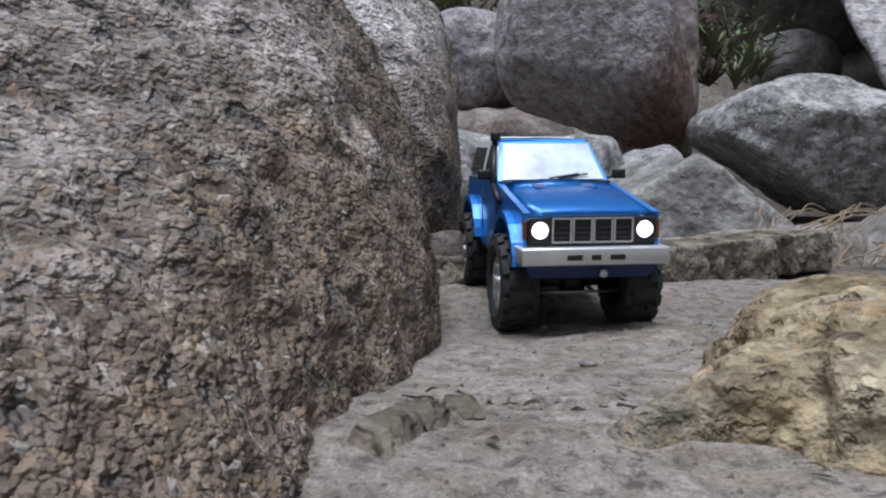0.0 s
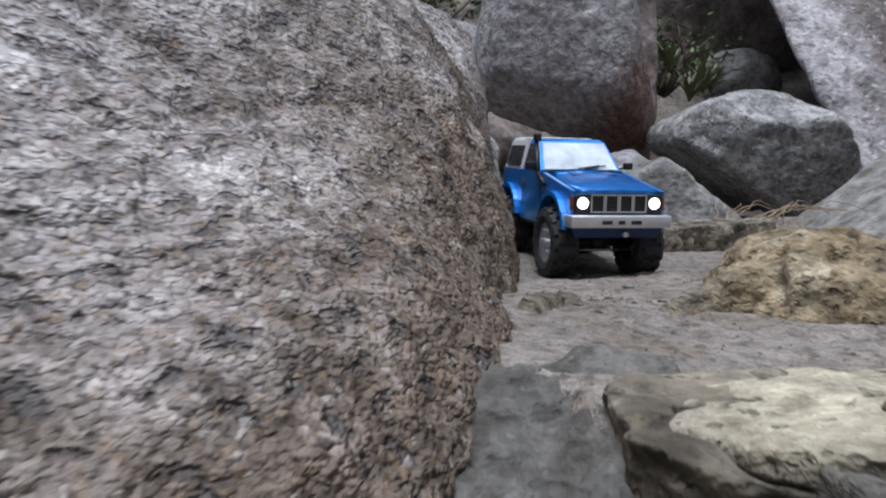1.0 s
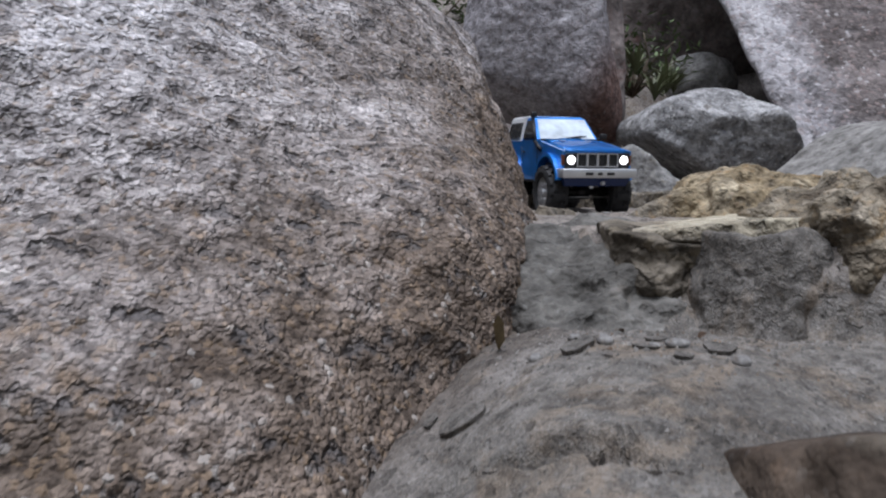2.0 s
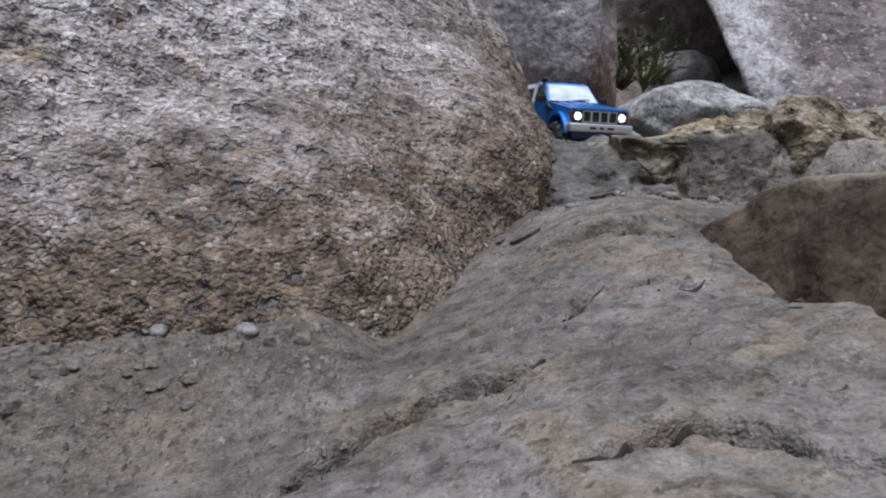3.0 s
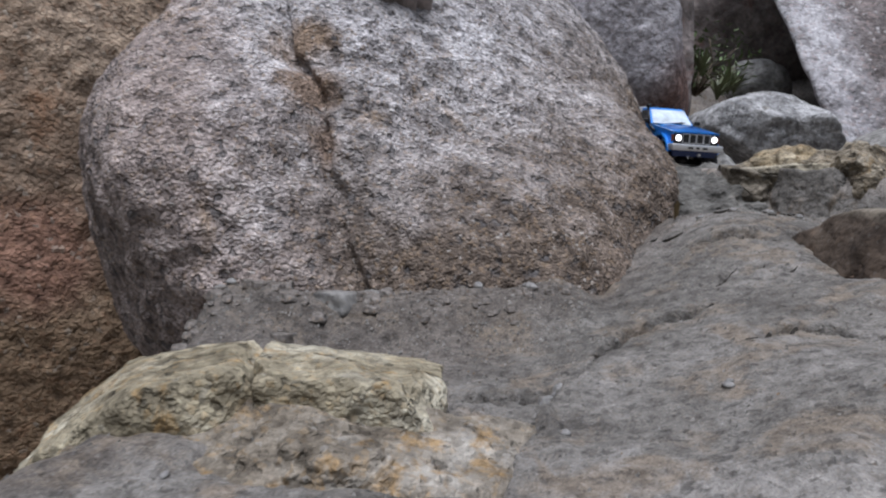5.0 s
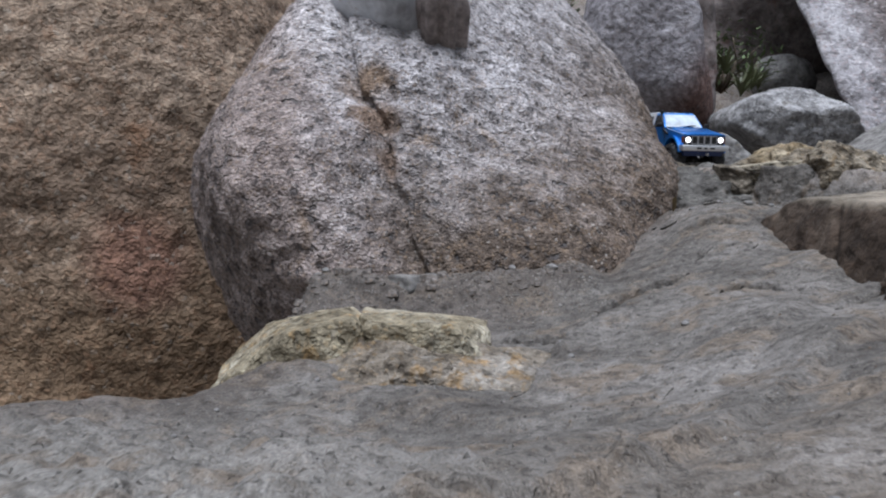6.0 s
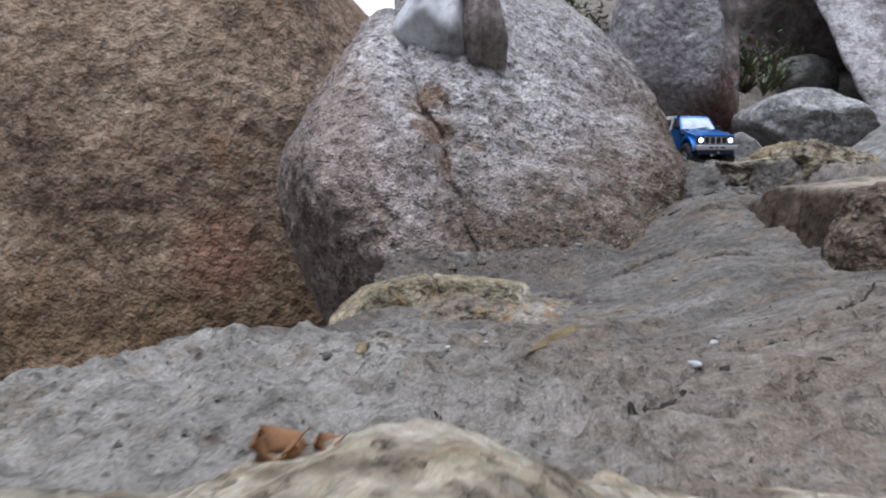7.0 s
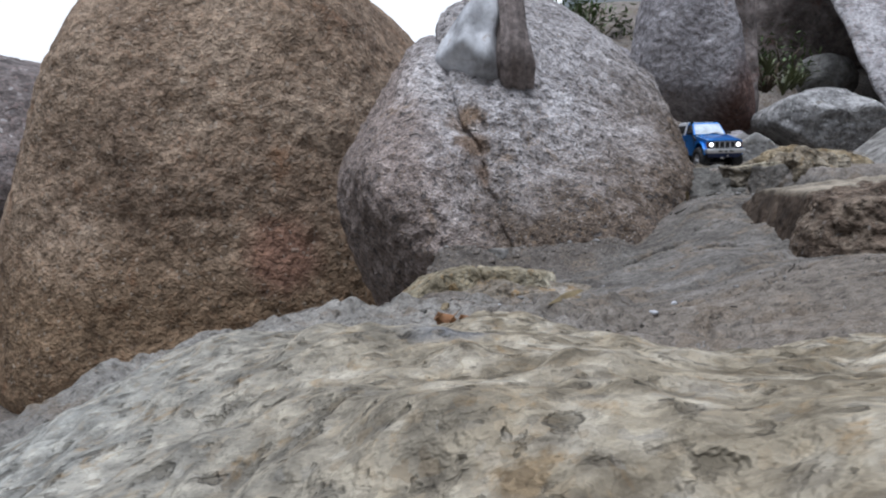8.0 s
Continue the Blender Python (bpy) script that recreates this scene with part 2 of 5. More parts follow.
GROUND_ROCK = rock("ground_bedrock", (0.084, 0.076, 0.067), (0.144, 0.133, 0.119), (0.221, 0.206, 0.188), stain=(0.18, 0.146, 0.112), stain_at=0.51, patch=9, crumb=750, crumbs=0.5, pit_size=0.0055, pits=0.5, bump=0.9, relief=0.0022, mottle=0.75, flecks=0.15, fleck_colour=(0.42, 0.41, 0.4), zones=(((0.115, 0.1, 0.087), (1, -1, 0), -0.12, 0.08), ((0.24, 0.213, 0.188), (0, 0, -1), -0.402, 0.03)), spots=(((0.24, 0.227, 0.204), (-0.77, -0.95, 0.3), 0.3), ((0.18, 0.156, 0.13), (-0.3, -1.06, 0.3), 0.3)))
WEDGE_ROCK = rock("dusty_wedge_stone", (0.15, 0.146, 0.14), (0.22, 0.215, 0.205), (0.3, 0.293, 0.28), stain=(0.25, 0.225, 0.16), stain_at=0.6, patch=7, crumb=110, crumbs=0.35, pit_size=0.02, pits=0.35, bump=0.7, relief=0.006, flecks=0.2)
# brown stone; its zone lightens the top colour as if sunlit
CRUMB_ROCK = rock("crumbly_brown_stone_lit_top", (0.1, 0.08, 0.057), (0.215, 0.182, 0.133), (0.34, 0.3, 0.235), stain=(0.22, 0.15, 0.075), stain_at=0.57, patch=24, crumb=230, crumbs=0.5, pit_size=0.010, pits=0.6, bump=1.0, relief=0.006, flecks=0.1, zones=(((0.36, 0.325, 0.26), (0, 0, -1), -0.062, 0.02),))
APRON_ROCK = rock("ochre_apron_stone", (0.105, 0.085, 0.062), (0.2, 0.172, 0.135), (0.3, 0.275, 0.235), stain=(0.26, 0.17, 0.08), stain_at=0.54, patch=22, crumb=280, crumbs=0.45, pit_size=0.008, pits=0.5, bump=1.0, relief=0.004, flecks=0.15)
RUST_ROCK = rock("rusty_crusted_rock", (0.06, 0.042, 0.03), (0.125, 0.092, 0.068), (0.21, 0.165, 0.125), stain=(0.25, 0.21, 0.16), stain_at=0.6, patch=18, crumb=220, crumbs=0.5, pit_size=0.009, pits=0.6, bump=1.0, relief=0.005, flecks=0.2)
BLOCK_ROCK = rock("smooth_block_stone", (0.14, 0.134, 0.124), (0.2, 0.191, 0.177), (0.27, 0.26, 0.243), stain=(0.24, 0.21, 0.17), stain_at=0.6, patch=18, crumb=300, crumbs=0.2, pit_size=0.012, pits=0.25, bump=0.7, relief=0.003, flecks=0.05)
LEDGE_ROCK = rock("brown_ledge_stone", (0.075, 0.062, 0.046), (0.14, 0.12, 0.092), (0.24, 0.21, 0.17), stain=(0.2, 0.16, 0.1), stain_at=0.58, patch=16, crumb=150, crumbs=0.4, pit_size=0.016, pits=0.6, bump=1.0, relief=0.006, flecks=0.1)


# ---- ground ----
def grid_lines(stretches, reach):
    """Grid lines with a spacing for each stretch, growing outwards past the ends."""
    mid = np.concatenate([np.linspace(a, c, round((c - a) / d), endpoint=False) for (a, d), (c, _) in zip(stretches, stretches[1:])] + [[stretches[-1][0]]])
    out, d, at = [], 0.005, 0.0
    while at < reach:
        d *= 1.13
        at += d
        out.append(at)
    out = np.array(out)
    return np.concatenate([mid[0] - out[::-1], mid, mid[-1] + out])


CRACKS = (  # points along it, half width, depth, height of the lip on its left side
    (((-0.36, -0.345), (-0.33, -0.318), (-0.297, -0.29), (-0.245, -0.301)), 0.0038, 0.024, 0.007),
    (((-0.262, -0.391), (-0.221, -0.389), (-0.2, -0.404), (-0.182, -0.446)), 0.0032, 0.02, 0.005),
    (((-0.226, -0.25), (-0.196, -0.229)), 0.0022, 0.012, 0.002), (((-0.18, -0.245), (-0.176, -0.24)), 0.008, 0.016, 0.004), (((-0.172, -0.256), (-0.15, -0.251)), 0.0035, 0.008, 0.002),
    (((-0.47, -0.56), (-0.43, -0.46), (-0.40, -0.40), (-0.345, -0.335)), 0.0045, 0.007, -0.011), (((-0.465, -0.407), (-0.42, -0.402), (-0.392, -0.389)), 0.004, 0.018, 0.005),
    (((-0.058, 0.357), (0.013, 0.359), (0.075, 0.337)), 0.0018, 0.006, 0.002),
    (((-0.48, -1.02), (-0.43, -0.984), (-0.38, -1.01)), 0.006, 0.012, 0.006), (((-0.19, -0.50), (-0.12, -0.47)), 0.004, 0.008, 0.003),
    (((-0.20, -0.135), (-0.165, -0.148), (-0.13, -0.178)), 0.004, 0.02, 0.007), (((-0.44, -0.925), (-0.40, -0.95), (-0.36, -0.93)), 0.0045, 0.014, 0.005), (((-0.35, -0.9), (-0.31, -0.875), (-0.28, -0.84)), 0.0045, 0.014, 0.004), (((-0.40, -0.64), (-0.36, -0.60)), 0.0036, 0.012, 0.003),
    (((-0.425, -1.045), (-0.41, -1.036), (-0.398, -1.04)), 0.0032, 0.014, 0.004), (((-0.395, -1.055), (-0.38, -1.048), (-0.37, -1.052)), 0.0034, 0.014, 0.003), (((-0.498, -1.06), (-0.483, -1.046), (-0.462, -1.032)), 0.0026, 0.008, 0.003))


def wander(p):
    """How far the cracks stray from their drawn lines."""
    return 0.004 * np.stack([vnoise(p / 0.022, 91), vnoise(p / 0.022, 92)], 1) + 0.0022 * np.stack([vnoise(p / 0.008, 93), vnoise(p / 0.008, 94)], 1)


def ground_height(x, y):
    p = np.stack([x, y, 0 * x], 1)
    wob = 0.010 * vnoise(p / 0.055, 3) + 0.016 * vnoise(p / 0.16, 5) + 0.004 * vnoise(p / 0.02, 6)
    # gully floor, rising to one side and towards the near end
    g = 0.243 + 0.085 * smooth(x, -0.47, -0.10) + 0.02 * smooth(x, -0.1, 0.5)
    g += 0.062 * smooth(-y, 0.60, 1.0) * smooth(-x, -0.2, 0.35) * smooth(x, -1.0, -0.6)
    g += 0.036 * smooth(y, -0.30, -0.06) * smooth(x, -0.30, -0.12)
    # bank along the foot of the large boulder
    g += 0.034 * smooth(y + 0.6 * wob, -0.29, -0.21) * smooth(-x, 0.30, 0.36) * smooth(x, -0.74, -0.68)
    g -= 0.02 * smooth(x, -0.27, -0.16) * smooth(-y, 0.26, 0.44)
    g -= 0.014 * smooth(x, -0.82, -0.70) * smooth(-x, 0.40, 0.62) * smooth(-y, 0.48, 0.54) * smooth(y, -0.74, -0.62)
    # thin broken shelves across the ramp
    for a, c, hgt, lo in ((0.9, 0.60, 0.010, -0.6), (1.1, 0.74, 0.005, -0.7), (0.12, 0.385, 0.006, -0.26), (0.5, 0.88, 0.006, -0.7)):
        s = y - a * x - (c - 1.0) + 0.6 * wob if a > 0.8 else y + a * x + c + 0.6 * wob
        g += hgt * (smooth(s, -0.010, 0.010) - smooth(s, 0.0, 0.1)) * smooth(x, lo, lo + 0.1) * smooth(np.hypot(x + 0.4, y + 0.5), 0.9, 0.6)
    # upper slab with its broken front edge
    front = np.interp(x, [-0.3, -0.15, -0.098, -0.064, -0.03, 0.012, 0.06, 0.5], [0.42, 0.27, 0.165, 0.082, 0.04, -0.005, -0.06, -0.09])
    edge = y - front + 0.8 * wob
    slab = 0.421 - 0.014 * smooth(y, 0.45, 0.60) + 0.008 * smooth(y, 0.62, 0.76) - 0.038 * smooth(y, 0.78, 0.86)
    right = smooth(x, -0.06, 0.0)
    top = (0.45 * smooth(edge, -0.035, -0.015) + 0.55 * smooth(edge, -0.01, 0.006)) * right + (0.6 * smooth(edge, -0.065, -0.012) + 0.4 * smooth(edge, -0.02, 0.005)) * (1 - right)
    g = g * (1 - top) + slab * top
    broken = top * (1 - top) * 4
    g += broken * (0.016 * fractal(p, 0.045, 4, 61) + 0.008 * np.abs(vnoise(p / 0.02, 63)))
    # raised ledge at the back of the slab
    line = y - np.interp(x, [-0.5, -0.06, 0.09, 0.35, 0.5, 0.75, 1.5], [0.70, 0.76, 0.82, 1.0, 1.12, 1.3, 1.6]) + wob
    g += 0.052 * smooth(line, -0.010, 0.008)
    g -= 0.05 * smooth(line, 0.10, 0.30)
    # drop into the hollow beside the left rocks
    rim = (x + 0.71) * 0.55 - (y + 0.54) * 0.83 + 1.3 * wob
    sink = 0.36 * (smooth(-rim, 0.0, 0.10) * smooth(-x, 0.67, 0.80) + smooth(-x + 0.25 * (y + 1.0), 0.92, 1.12))
    g -= sink * smooth(np.hypot(x + 0.8, y), 4.0, 2.5)
    # earth bank behind the boulders
    g += 1.35 * smooth(y, 2.6, 4.4) * smooth(x, -0.6, 0.15)
    far = smooth(np.hypot(x + 0.3, y - 0.3), 5.0, 16.0)
    g = g * (1 - far) + (0.3 + 0.35 * vnoise(p / 5.0, 9)) * far
    calm = 1 - 0.55 * top
    g += calm * 0.006 * fractal(p, 0.11, 2, 21) + 0.0016 * fractal(p, 0.022, 3, 31)
    # low flakes broken off along wandering edges
    flake = vnoise(p / 0.13 + 3.7, 71) + 0.35 * vnoise(p / 0.035, 73)
    g += 0.0018 * smooth(flake, 0.18, 0.26) + 0.0016 * smooth(flake, 0.42, 0.5)
    # crumbled surface near the end of the ramp
    end = smooth(-y, 0.72, 0.9)
    g += 0.010 * np.maximum(fractal(p, 0.03, 3, 81), 0) * end * smooth(fractal(p, 0.15, 2, 83), -0.2, 0.3)
    g -= 0.007 * end * smooth(vnoise(p / 0.022, 88) + 0.5 * vnoise(p / 0.008, 89), 0.55, 0.85)
    g += 0.010 * np.abs(fractal(p, 0.028, 3, 87)) * smooth(-x - 0.35 * y, 0.74, 0.86) * smooth(-y, 0.55, 0.7)
    # rubble-strewn earth along the boulder's foot
    g += 0.005 * np.abs(fractal(p, 0.03, 3, 85)) * smooth(y - 0.3 * x, -0.13, -0.08) * smooth(-x, 0.33, 0.42) * smooth(-y, 0.0, 0.06)
    for pts, w, deep, lip in CRACKS:
        near = (np.abs(x - pts[0][0]) < 0.45) & (np.abs(y - pts[0][1]) < 0.45)
        q = p[near, :2] + wander(p[near])
        jag = 1 + 0.55 * vnoise(p[near] / 0.011, 95)
        best, side = np.full(len(q), 9.0), np.zeros(len(q))
        along, n = np.zeros(len(q)), len(pts) - 1
        for k, (a, b) in enumerate(zip(pts, pts[1:])):
            d = np.array(b) - a
            s = np.clip((q - a) @ d / (d @ d), 0, 1)
            off = q - a - s[:, None] * d
            r = np.hypot(*off.T)
            m = r < best
            best[m], along[m] = r[m], (k + s[m]) / n
            side[m] = np.sign(d[0] * off[m, 1] - d[1] * off[m, 0])
        fade = 1.05 - np.abs(2 * along - 1) ** 3
        g[near] -= 0.5 * deep * fade * jag * np.exp(-(best / (1.2 * w * fade * jag)) ** 2)
        g[near] += abs(lip) * fade * jag * (side * lip > 0) * smooth(best, 0.2 * w, w) * np.exp(-best / 0.035)
    return g


def build_ground():
    xs, ys = grid_lines(((-0.95, 0.005), (-0.50, 0.0018), (-0.10, 0.004), (0.45, 0.0)), 120.0), grid_lines(((-1.5, 0.006), (-1.06, 0.003), (-0.58, 0.0022), (-0.46, 0.0013), (-0.12, 0.0045), (0.95, 0.0)), 120.0)
    gx, gy = np.meshgrid(xs, ys)
    z = ground_height(gx.ravel(), gy.ravel())
    nx, ny = len(xs), len(ys)
    i = np.arange(nx * ny).reshape(ny, nx)
    faces = np.stack([i[:-1, :-1], i[:-1, 1:], i[1:, 1:], i[1:, :-1]], -1).reshape(-1, 4)
    ob = mesh_object("ground", np.stack([gx.ravel(), gy.ravel(), z], 1).tolist(), faces.tolist(), GROUND_ROCK)
    return tagged(ob, "uneven grey-brown bedrock with cracks, shelves and a slab", "ground", kind="structure")


build_ground()


# ---- boulders ----
def boulder(name, centre, planes, material, level=6, sharp=9.0, lumps=0.03, lump_size=0.25, fine=0.006, fine_size=0.05, seed=1, turn=(0, 0, 0), crease=(), bulges=(), focus=(0, 0, 0)):
    """A star-shaped stone: soft intersection of planes (normal, distance), roughened by noise."""
    d, faces = sphere(level)
    if any(focus):
        d = d + np.array(focus)
        d /= np.linalg.norm(d, axis=1, keepdims=True)
    total = np.zeros(len(d))
    for n, h in planes:
        n = np.array(n, float) / np.linalg.norm(n)
        total += np.maximum(d @ n / h, 0) ** sharp
    r = total ** (-1.0 / sharp)
    p = d * r[:, None]
    size = np.median(r)
    push = lumps * fractal(p + seed * 3.1, lump_size, 2, seed) + fine * fractal(p + seed, fine_size, 3, seed + 50)
    for n, off, width, deep in crease:
        n = np.array(n, float) / np.linalg.norm(n)
        s = p @ n - off + 0.03 * fractal(p, 0.12, 2, seed + 90)
        push -= deep * np.exp(-(s / width) ** 2)
    for at, width, grow in bulges:
        push += grow * np.exp(-((p + np.array(centre) - np.array(at)) ** 2).sum(1) / width**2)
    p = d * np.maximum(r + push, 0.2 * size)[:, None]
    if any(turn):
        p = p @ np.array(Euler([radians(a) for a in turn]).to_matrix()).T
    ob = mesh_object(name, p.tolist(), faces, material)
    ob.location = centre
    return ob


def facets(*reach):
    """Planes spread evenly round a stone, from the top down in a spiral, at these distances from its middle."""
    i = np.arange(len(reach)) + 0.5
    z = 1 - 2 * i / len(reach)
    turn, r = i * 2.399963, np.sqrt(1 - z * z)
    return [((float(a), float(b), float(c)), h) for a, b, c, h in zip(r * np.cos(turn), r * np.sin(turn), z, reach)]


def box_planes(rx, ry, rz, taper=0.75):
    """Six faces and eight bevels."""
    out = [((1, 0, 0), rx), ((-1, 0, 0), rx), ((0, 1, 0), ry), ((0, -1, 0), ry), ((0, 0, 1), rz), ((0, 0, -1), rz)]
    for a in (1, -1):
        for b in (1, -1):
            for c in (1, -1):
                n = np.array((a / rx, b / ry, c / rz))
                out.append((tuple(n), taper * 3 / np.linalg.norm(n) / 1.3))
    return out


tagged(boulder("boulder", (-0.484, 0.37, 0.387), facets(
    0.770, 0.604, 0.693, 0.738, 0.556, 0.766, 0.508, 0.298, 0.795, 0.502, 0.492, 0.550, 0.393, 0.794, 0.458, 0.350, 0.671, 0.739, 0.720, 0.501, 0.656, 0.738, 0.732, 0.435, 0.549, 0.770, 0.707, 0.581, 0.624, 0.570,
    0.807, 0.584, 0.487, 0.738, 0.687, 0.519, 0.578, 0.577, 0.804, 0.453, 0.480, 0.669, 0.623, 0.560, 0.407, 0.514, 0.697, 0.540, 0.533, 0.527, 0.536, 0.606, 0.463, 0.565, 0.553, 0.497, 0.579, 0.456, 0.474, 0.471),
    GRANITE, level=8, sharp=14, lumps=0.012, lump_size=0.2, fine=0.005, fine_size=0.024, seed=4, focus=(0.4, -0.45, 0.05), crease=(((0.95, 0.0, 0.33), -0.106, 0.0075, 0.016), ((0.95, 0.0, 0.33), -0.104, 0.05, 0.022)),
    bulges=(((-0.34, -0.14, 0.34), 0.12, 0.025), ((-0.26, 0.2, 0.58), 0.13, -0.022), ((-0.47, -0.03, 0.45), 0.11, -0.04), ((-0.70, -0.16, 0.45), 0.13, 0.045), ((-0.15, 0.18, 0.42), 0.13, 0.05), ((-0.18, 0.06, 0.42), 0.09, 0.035))),
    "large cracked granite boulder, pitted grey above, earth-brown below", "boulder", "large boulders")
tagged(boulder("boulder", (-0.36, 1.02, 0.5), box_planes(0.35, 0.3, 0.3, 0.95), GRANITE, level=7, sharp=8, lumps=0.02, lump_size=0.2, fine=0.004, fine_size=0.03, seed=13),
    "rough granite boulder behind the large cracked one", "boulder", "large boulders")
tagged(boulder("boulder", (-1.554, 1.25, 0.4), [
    ((0.05, -1, 0.12), 0.66), ((0.0, -0.8, 0.6), 0.80), ((0.95, -0.25, 0.1), 0.76), ((0.75, -0.1, 0.66), 0.82), ((0.6, -0.8, 0.1), 0.74), ((-0.885, 0, 0.465), 0.685), ((-0.7, -0.7, 0.15), 0.80),
    ((0, 0, 1), 1.0), ((0, 1, 0), 0.75), ((0, 0, -1), 0.8), ((-1, 0, 0), 0.95)],
    BROWN_ROCK, level=7, sharp=9, lumps=0.025, lump_size=0.35, fine=0.006, fine_size=0.05, seed=21),
    "huge rusty brown rounded boulder in shade", "boulder", "large boulders")
tagged(boulder("boulder", (-2.85, 1.75, 0.35), box_planes(0.62, 0.6, 0.62), PINK_ROCK, level=6, sharp=7, lumps=0.04, lump_size=0.4, seed=24),
    "pale grey boulder against the sky", "boulder", "large boulders")
tagged(boulder("boulder", (0.506, 2.56, 1.031), facets(
    0.54, 0.53, 0.51, 0.48, 0.46, 0.45, 0.46, 0.44, 0.38, 0.39, 0.18, 0.31, 0.42, 0.34, 0.33, 0.30, 0.31, 0.32, 0.35, 0.33, 0.49, 0.33, 0.40, 0.56, 0.41, 0.49, 0.29, 0.50, 0.62, 0.32, 0.36, 0.59, 0.37, 0.56),
    DUSK_ROCK, level=7, sharp=14, lumps=0.014, lump_size=0.3, fine=0.005, fine_size=0.05, seed=31),
    "tall dark grey upright boulder narrowing to its foot", "boulder", "large boulders")
tagged(boulder("boulder", (0.69, 2.66, 0.86), box_planes(0.15, 0.2, 0.6, 0.95), SHADE_ROCK, level=6, sharp=9, lumps=0.02, lump_size=0.25, seed=32),
    "rusty dark rock flank behind the tall boulder", "boulder", "back boulders")
tagged(boulder("boulder", (0.1, 3.3, 0.98), box_planes(0.24, 0.3, 0.22, 0.85), DUSK_ROCK, level=6, sharp=9, lumps=0.012, seed=33),
    "grey rounded block wedged behind tall boulder", "boulder", "back boulders")
tagged(boulder("boulder", (0.14, 3.2, 0.64), box_planes(0.4, 0.3, 0.15, 0.85), SHADE_ROCK, level=6, sharp=9, lumps=0.02, lump_size=0.15, seed=34),
    "reddish brown earthy rock below a grey block", "boulder", "back boulders")
tagged(boulder("boulder", (-0.03, 1.35, 0.40), box_planes(0.10, 0.14, 0.20, 0.9), GREY_ROCK, level=6, sharp=8, lumps=0.015, lump_size=0.12, seed=36),
    "upright weathered grey rock behind the slab", "boulder", "back boulders")
tagged(boulder("boulder", (1.05, 2.1, 0.6), [
    ((-0.537, 0, -0.843), 0.15), ((-1, 0, 0.15), 0.32), ((-0.75, 0, 0.65), 0.3), ((-0.3, 0.1, 0.95), 0.205), ((0.25, 0.1, 0.96), 0.165), ((0.775, 0.05, 0.63), 0.128), ((0.45, 0, -0.89), 0.205), ((1, 0, -0.1), 0.215),
    ((-0.1, -0.86, -0.3), 0.185), ((-0.05, -0.5, 0.86), 0.185), ((-0.6, -0.75, 0.1), 0.26), ((0.6, -0.75, -0.1), 0.28), ((0, 1, 0), 0.28)],
    GREY_ROCK, level=7, sharp=26, lumps=0.014, lump_size=0.15, fine=0.005, fine_size=0.04, seed=41, focus=(0, -0.4, 0)),
    "speckled grey boulder resting tilted on lower rocks", "boulder", "back boulders")
tagged(boulder("boulder", (0.5, 1.65, 0.40), [
    ((-0.482, 0, 0.875), 0.15), ((0.578, 0.05, 0.816), 0.12), ((0, -1, 0.2), 0.2), ((-0.35, -0.9, 0.3), 0.215), ((0.45, -0.85, 0.35), 0.2), ((-1, 0, -0.05), 0.17), ((0.9, 0.2, -0.1), 0.32), ((0, 1, 0), 0.25), ((0, 0, -1), 0.15)],
    WEDGE_ROCK, level=7, sharp=34, lumps=0.01, lump_size=0.12, fine=0.004, fine_size=0.04, seed=43),
    "grey wedge-shaped rock under a tilted boulder", "boulder", "back boulders")
tagged(boulder("boulder", (0.56, 2.15, 0.52), box_planes(0.1, 0.1, 0.07), DUSK_ROCK, level=5, sharp=10, lumps=0.012, lump_size=0.1, seed=45, turn=(0, -20, 0)),
    "small dark rock in the shaded gap", "boulder", "back boulders")
tagged(boulder("boulder", (0.33, 1.95, 0.44), box_planes(0.11, 0.14, 0.19), GREY_ROCK, level=6, sharp=8, lumps=0.012, lump_size=0.1, seed=46, turn=(0, 14, 0)),
    "upright grey-green rock behind the slab", "boulder", "back boulders")
tagged(boulder("boulder", (2.35, 2.75, 1.0), [
    ((-0.12, -0.798, 0.59), 0.405), ((-0.704, 0.528, -0.474), 0.574), ((0.35, -0.9, 0.2), 0.75), ((0, 0, 1), 1.1), ((1, 0, 0), 1.0), ((0, 1, 0), 0.7), ((0, 0, -1), 0.8)],
    PINK_ROCK, level=7, sharp=30, lumps=0.02, lump_size=0.3, fine=0.008, fine_size=0.05, seed=51),
    "tall pale pinkish speckled boulder leaning over", "boulder", "large boulders")
tagged(boulder("boulder", (1.40, 3.0, 0.93), box_planes(0.17, 0.15, 0.15), WEDGE_ROCK, level=5, sharp=7, lumps=0.015, lump_size=0.15, seed=53),
    "small grey boulder lodged between larger ones", "boulder", "back boulders")
tagged(boulder("boulder", (1.5, 3.9, 1.35), box_planes(0.85, 0.45, 0.8), SHADE_ROCK, level=6, sharp=8, lumps=0.04, lump_size=0.5, seed=55),
    "dark brown boulder behind the plants", "boulder", "back boulders")
tagged(boulder("boulder", (1.25, 1.30, 0.36), [
    ((-0.56, -0.05, 0.83), 0.35), ((-0.45, -0.7, 0.55), 0.42), ((0, 0, 1), 0.26), ((1, 0, 0), 0.6), ((-0.1, 1, 0), 0.12), ((-1, 0, -0.1), 0.8), ((0, -1, 0), 0.62), ((0, 0, -1), 0.4)],
    BLOCK_ROCK, level=7, sharp=12, lumps=0.016, lump_size=0.3, fine=0.003, fine_size=0.05, seed=57),
    "broad smooth grey rock sloping up from the slab", "boulder", "back boulders")
